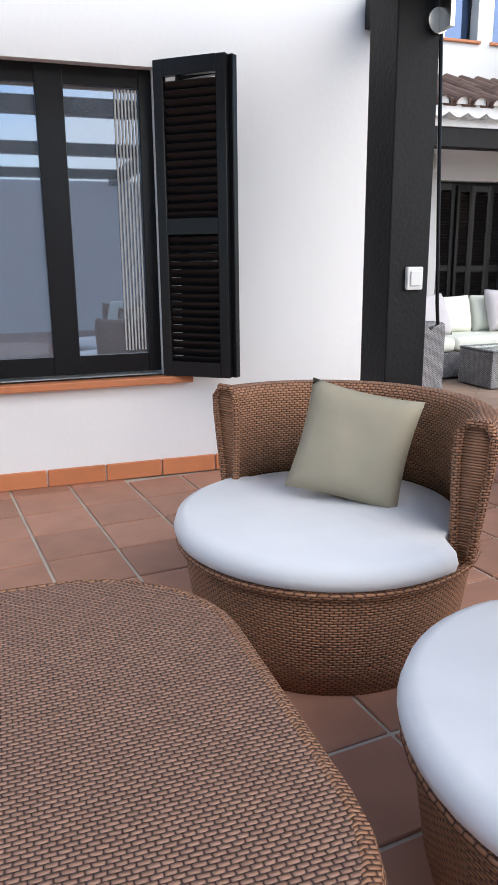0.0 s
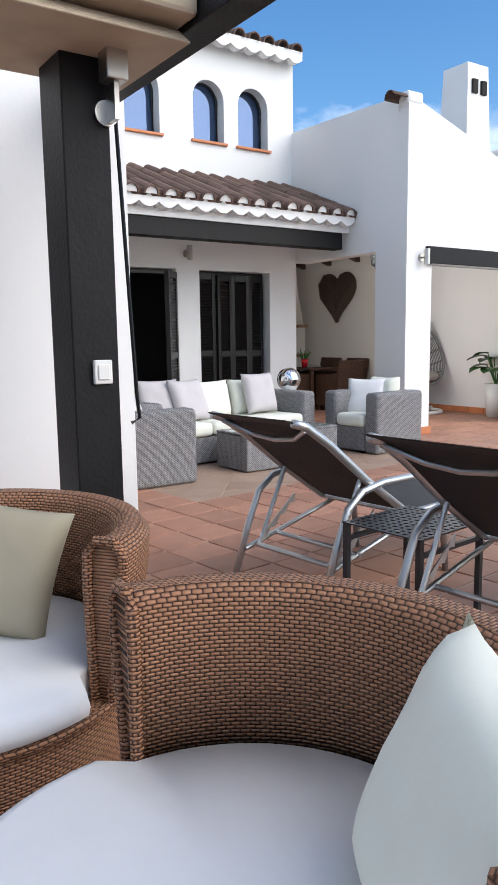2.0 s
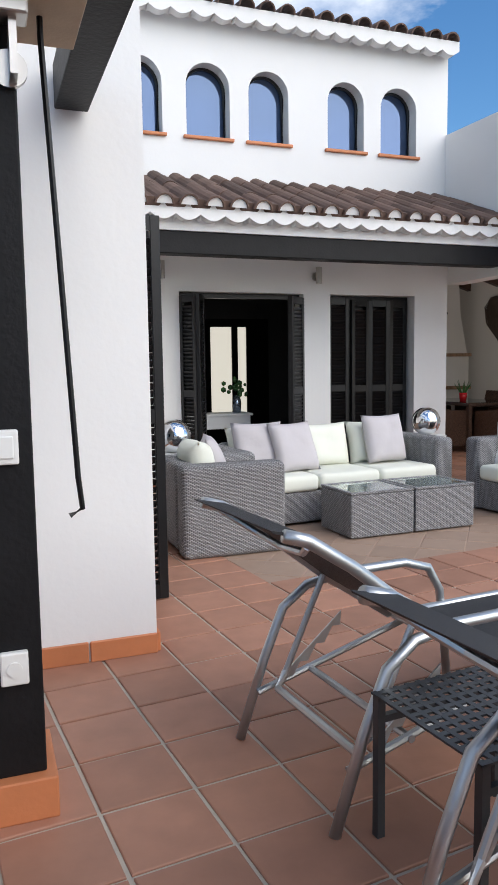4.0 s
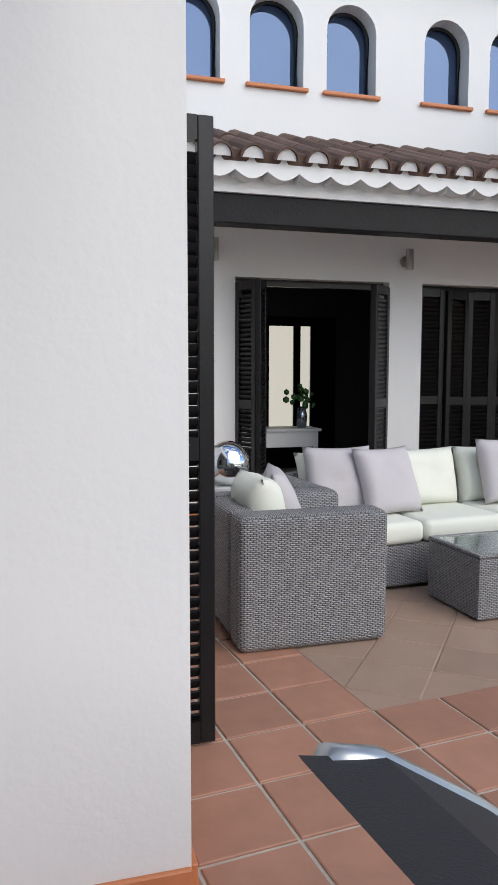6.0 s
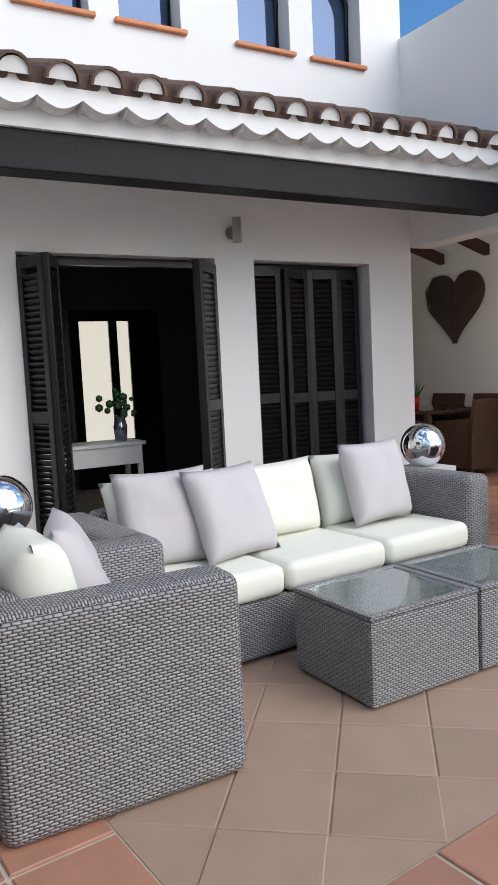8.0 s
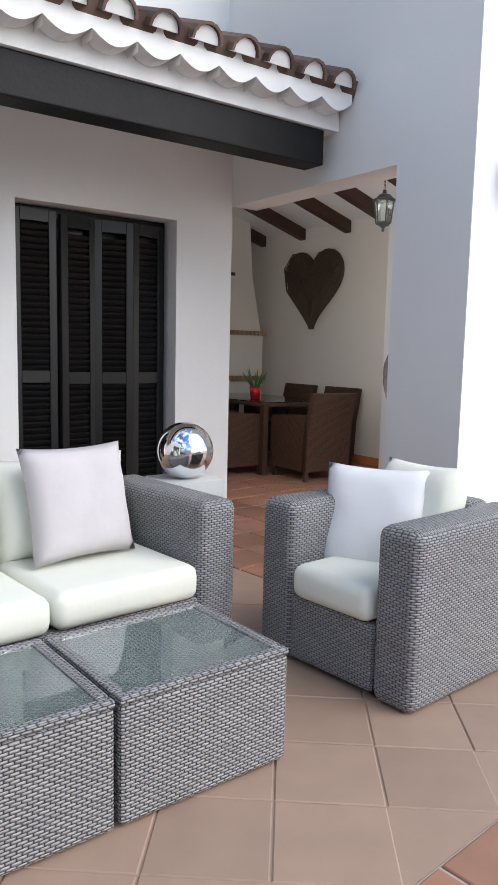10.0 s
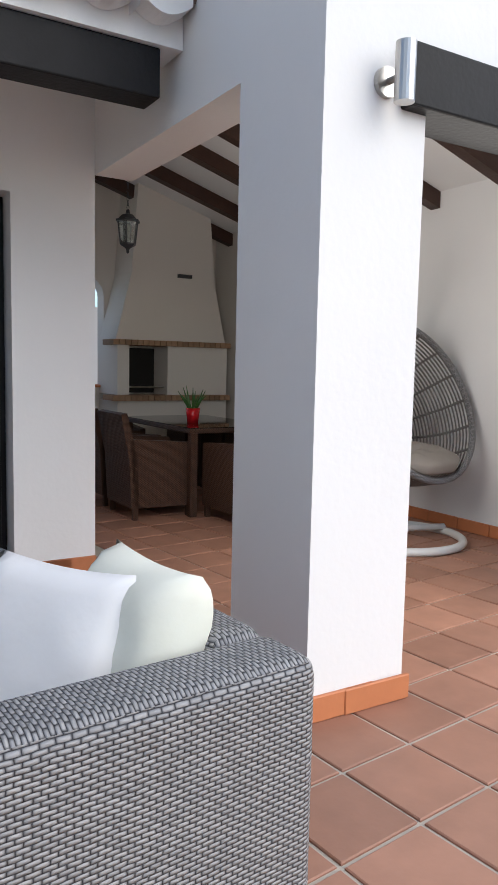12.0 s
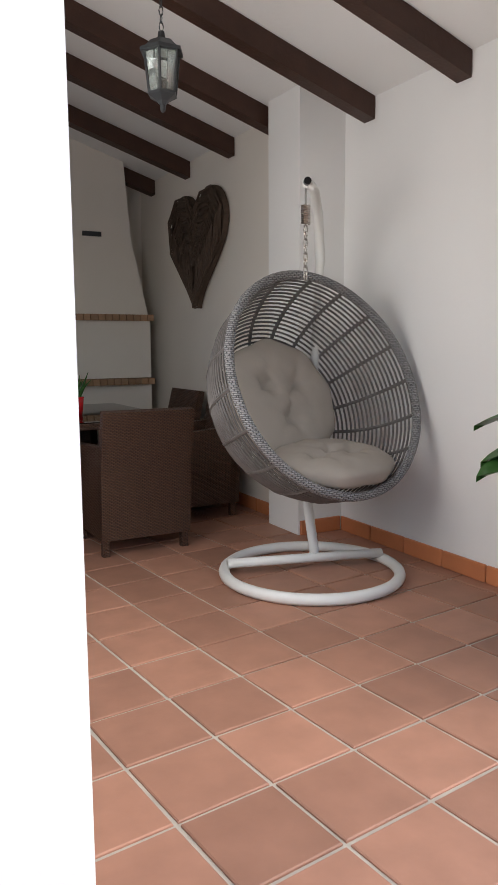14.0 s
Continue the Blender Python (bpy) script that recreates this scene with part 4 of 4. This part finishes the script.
def tufted(rx, ry, puff, buttons, m, label):
    """A stuffed pad pulled in at its buttons, with creases running out from them."""
    b = bmesh.new()
    bmesh.ops.create_uvsphere(b, u_segments=64, v_segments=36, radius=1)
    for v in b.verts:
        x, y, z = v.co
        dip = 0
        for bx, by in buttons:
            d = math.hypot(x - bx, y - by)
            ang = math.atan2(y - by, x - bx)
            dip += 0.75 * math.exp(-(d / 0.13) ** 2) + 0.22 * math.exp(-(d / 0.42) ** 2) * abs(math.cos(2.5 * ang)) ** 6
        edge = 1 + 0.025 * math.sin(math.atan2(y, x) * 9)
        zz = math.copysign(abs(z) ** 0.6, z) * puff * (1 - min(dip, 0.85) * (1 if z > 0 else 0))
        v.co = (x * rx * edge, y * ry * edge, zz + 0.006 * noise.noise((x * 5, y * 5, 1)))
    bmesh.ops.transform(b, matrix=m, verts=b.verts)
    part(label.split("|")[0], b, TAUPE_FAB, hc, label.split("|")[1], smooth=True)


tufted(0.36, 0.36, 0.085, ((-0.3, 0.25), (0.3, 0.25), (0.0, -0.3)), tilt @ pose(-0.05, 0.03, -0.36), "back_cushion|round tufted taupe cushion")
tufted(0.36, 0.25, 0.075, ((-0.35, 0.0), (0.35, 0.0), (0.0, 0.2)), pose(0.06, -0.12, 0.63, 14, 0, 8), "seat_cushion|tufted taupe seat cushion")

# lanterns
def lantern(at, drop):
    la = thing("hanging_lantern", "small six-sided metal and glass lantern on chain", "lantern", at, 0, "porch lanterns")
    links = bmesh.new()
    for k in range(int(drop / 0.034)):
        z, t = 0.285 + k * 0.034, k % 2
        tube([(0.010 * math.cos(q * math.pi / 4) * (1 - t), 0.010 * math.cos(q * math.pi / 4) * t, z + 0.021 * math.sin(q * math.pi / 4)) for q in range(8)], 0.0028, 5, links, closed=True)
    part("chain", links, DARKMETAL, la)
    part("cap", lathe([(0.0, 0.27), (0.015, 0.265), (0.02, 0.235), (0.05, 0.225), (0.085, 0.19), (0.105, 0.185), (0.105, 0.17), (0.0, 0.17)], n=6), DARKMETAL, la)
    part("foot", lathe([(0.0, -0.085), (0.012, -0.075), (0.014, -0.05), (0.03, -0.035), (0.07, -0.012), (0.07, 0.0), (0.0, 0.0)], n=6), DARKMETAL, la)
    for k in range(6):
        a = k * math.pi / 3
        part("bar", tube([(0.065 * math.cos(a), 0.065 * math.sin(a), 0), (0.085 * math.cos(a), 0.085 * math.sin(a), 0.17)], 0.006, 6), DARKMETAL, la)
    part("glass", lathe([(0.0, 0.002), (0.058, 0.002), (0.078, 0.168), (0.0, 0.168)], n=6), GLASS, la)


lantern((10.155, 9.46, 2.375), 0.5)
lantern((9.52, 11.17, 2.24), 0.75)

# potted plant
pp = thing("potted_plant", "broad-leaved green plant in tall white pot", "plant", (11.40, 8.1, 0))
part("pot", lathe([(0.0, 0), (0.11, 0), (0.15, 0.45), (0.135, 0.45), (0.0, 0.4)], n=28), PLASTIC, pp, "tall white pot", smooth=True)
for k in range(16):
    a = k * 2.39996
    L, up = random.uniform(0.18, 0.3), random.uniform(0.2, 0.5)
    base = Vector((0.12 * math.cos(a), 0.12 * math.sin(a), 0.45 + up * 0.8))
    d = Vector((math.cos(a), math.sin(a), 0.25))
    side = Vector((-math.sin(a), math.cos(a), 0))
    b = bmesh.new()
    rows = []
    for q in range(8):
        u = q / 7
        w = 0.10 * math.sin(math.pi * min(1, u * 0.95 + 0.05)) ** 0.7
        mid = base + d * (L * u) + Vector((0, 0, -0.12 * u * u))
        rows.append([b.verts.new(mid + side * w + Vector((0, 0, 0.02))), b.verts.new(mid), b.verts.new(mid - side * w + Vector((0, 0, 0.02)))])
    for r0, r1 in zip(rows, rows[1:]):
        b.faces.new((r0[0], r0[1], r1[1], r1[0]))
        b.faces.new((r0[1], r0[2], r1[2], r1[1]))
    part("leaf", b, LEAF, pp, smooth=True)
    part("stem", tube([(0, 0, 0.42), tuple(base * 0.6 + Vector((0, 0, 0.2))), tuple(base)], 0.007, 5), LEAF, pp)

pp.scale = (1.15, 1.15, 1.15)

# floor tiles
PITCH, JOINT, SKEW = 0.31, 0.014, 6.0
CS, SN = math.cos(radians(SKEW)), math.sin(radians(SKEW))


def tile_mesh(material, s):
    bm = bmesh.new()
    h = s / 2
    lo = [bm.verts.new((x, y, -0.012)) for x, y in ((-h, -h), (h, -h), (h, h), (-h, h))]
    k = h - 0.004
    mid = [bm.verts.new((x, y, -0.003)) for x, y in ((-h, -h), (h, -h), (h, h), (-h, h))]
    up = [bm.verts.new((x, y, 0)) for x, y in ((-k, -k), (k, -k), (k, k), (-k, k))]
    bm.faces.new(up)
    for a, c in ((lo, mid), (mid, up)):
        for i in range(4):
            bm.faces.new((a[i], a[(i + 1) % 4], c[(i + 1) % 4], c[i]))
    me = bpy.data.meshes.new("tile")
    bm.to_mesh(me)
    bm.free()
    me.materials.append(material)
    return me


floor = tagged(thing("floor", "terracotta terrace tiles with pale grout joints", "floor"), kind="structure")
beige = tagged(thing("floor_inset", "beige diagonal tiles inset beneath lounge set", "floor"), kind="structure")
T, B = tile_mesh(TERRA, PITCH - JOINT), tile_mesh(BEIGE, 0.32 - 0.005)
AREA = (5.287, 8.697, 5.239, 9.0)
verts, faces = [], []
for i in range(-12, 46):
    for j in range(-14, 46):
        p, q = 0.017 + (i + 0.5) * PITCH, -0.031 + (j + 0.5) * PITCH
        x, y = CS * p - SN * q, SN * p + CS * q
        if AREA[0] < p < AREA[1] and AREA[2] < q < AREA[3]:
            continue
        if POOL[0] - 0.17 - 0.1 < x < POOL[1] and POOL[2] < y < POOL[3] + 0.3:
            continue
        if x < 3.6 and y > 5.0 or y > 9.8 and x < 8.9 or y > 13.2:
            continue
        dz = random.uniform(-0.0015, 0.0015)
        if (2.0 < x < 5.0 and 1.9 < y < 5.6) or (8.4 < x < 11.0 and 6.4 < y < 9.0):
            o = new("tile", T)
            o.parent = floor
            o.matrix_basis = pose(x, y, dz, 0, 0, SKEW + random.uniform(-0.5, 0.5))
        else:
            h, k, n = (PITCH - JOINT) / 2, (PITCH - JOINT) / 2 - 0.004, len(verts)
            for r, z in ((h, -0.012), (h, -0.003), (k, 0)):
                verts += [(x + (sx * CS - sy * SN) * r, y + (sx * SN + sy * CS) * r, z + dz) for sx, sy in ((-1, -1), (1, -1), (1, 1), (-1, 1))]
            for a in (0, 4):
                faces += [(n + a + q, n + a + (q + 1) % 4, n + a + 4 + (q + 1) % 4, n + a + 4 + q) for q in range(4)]
            faces.append((n + 8, n + 9, n + 10, n + 11))
me = bpy.data.meshes.new("tiles")
me.from_pydata(verts, [], faces)
me.materials.append(TERRA)
o = new("tiles", me)
o.parent = floor
o["kind"] = "stuff"
s2 = 0.32 / math.sqrt(2)
for i in range(-2, 28):
    for j in range(-16, 18):
        p, q = AREA[0] + (i + j) * s2, AREA[2] + (i - j) * s2
        if AREA[0] + 0.1 < p < AREA[1] - 0.1 and AREA[2] + 0.1 < q < AREA[3] - 0.1:
            o = new("tile", B)
            o.parent = beige
            o.matrix_basis = pose(CS * p - SN * q, SN * p + CS * q, random.uniform(-0.001, 0.001) - 0.001, 0, 0, 45 + SKEW)
bm = box(AREA[0], AREA[1], AREA[2], AREA[3], -0.0075, -0.005)
bmesh.ops.transform(bm, matrix=pose(0, 0, 0, 0, 0, SKEW), verts=bm.verts)
part("tile_border", bm, BEIGE, beige, "cut beige edge tiles")
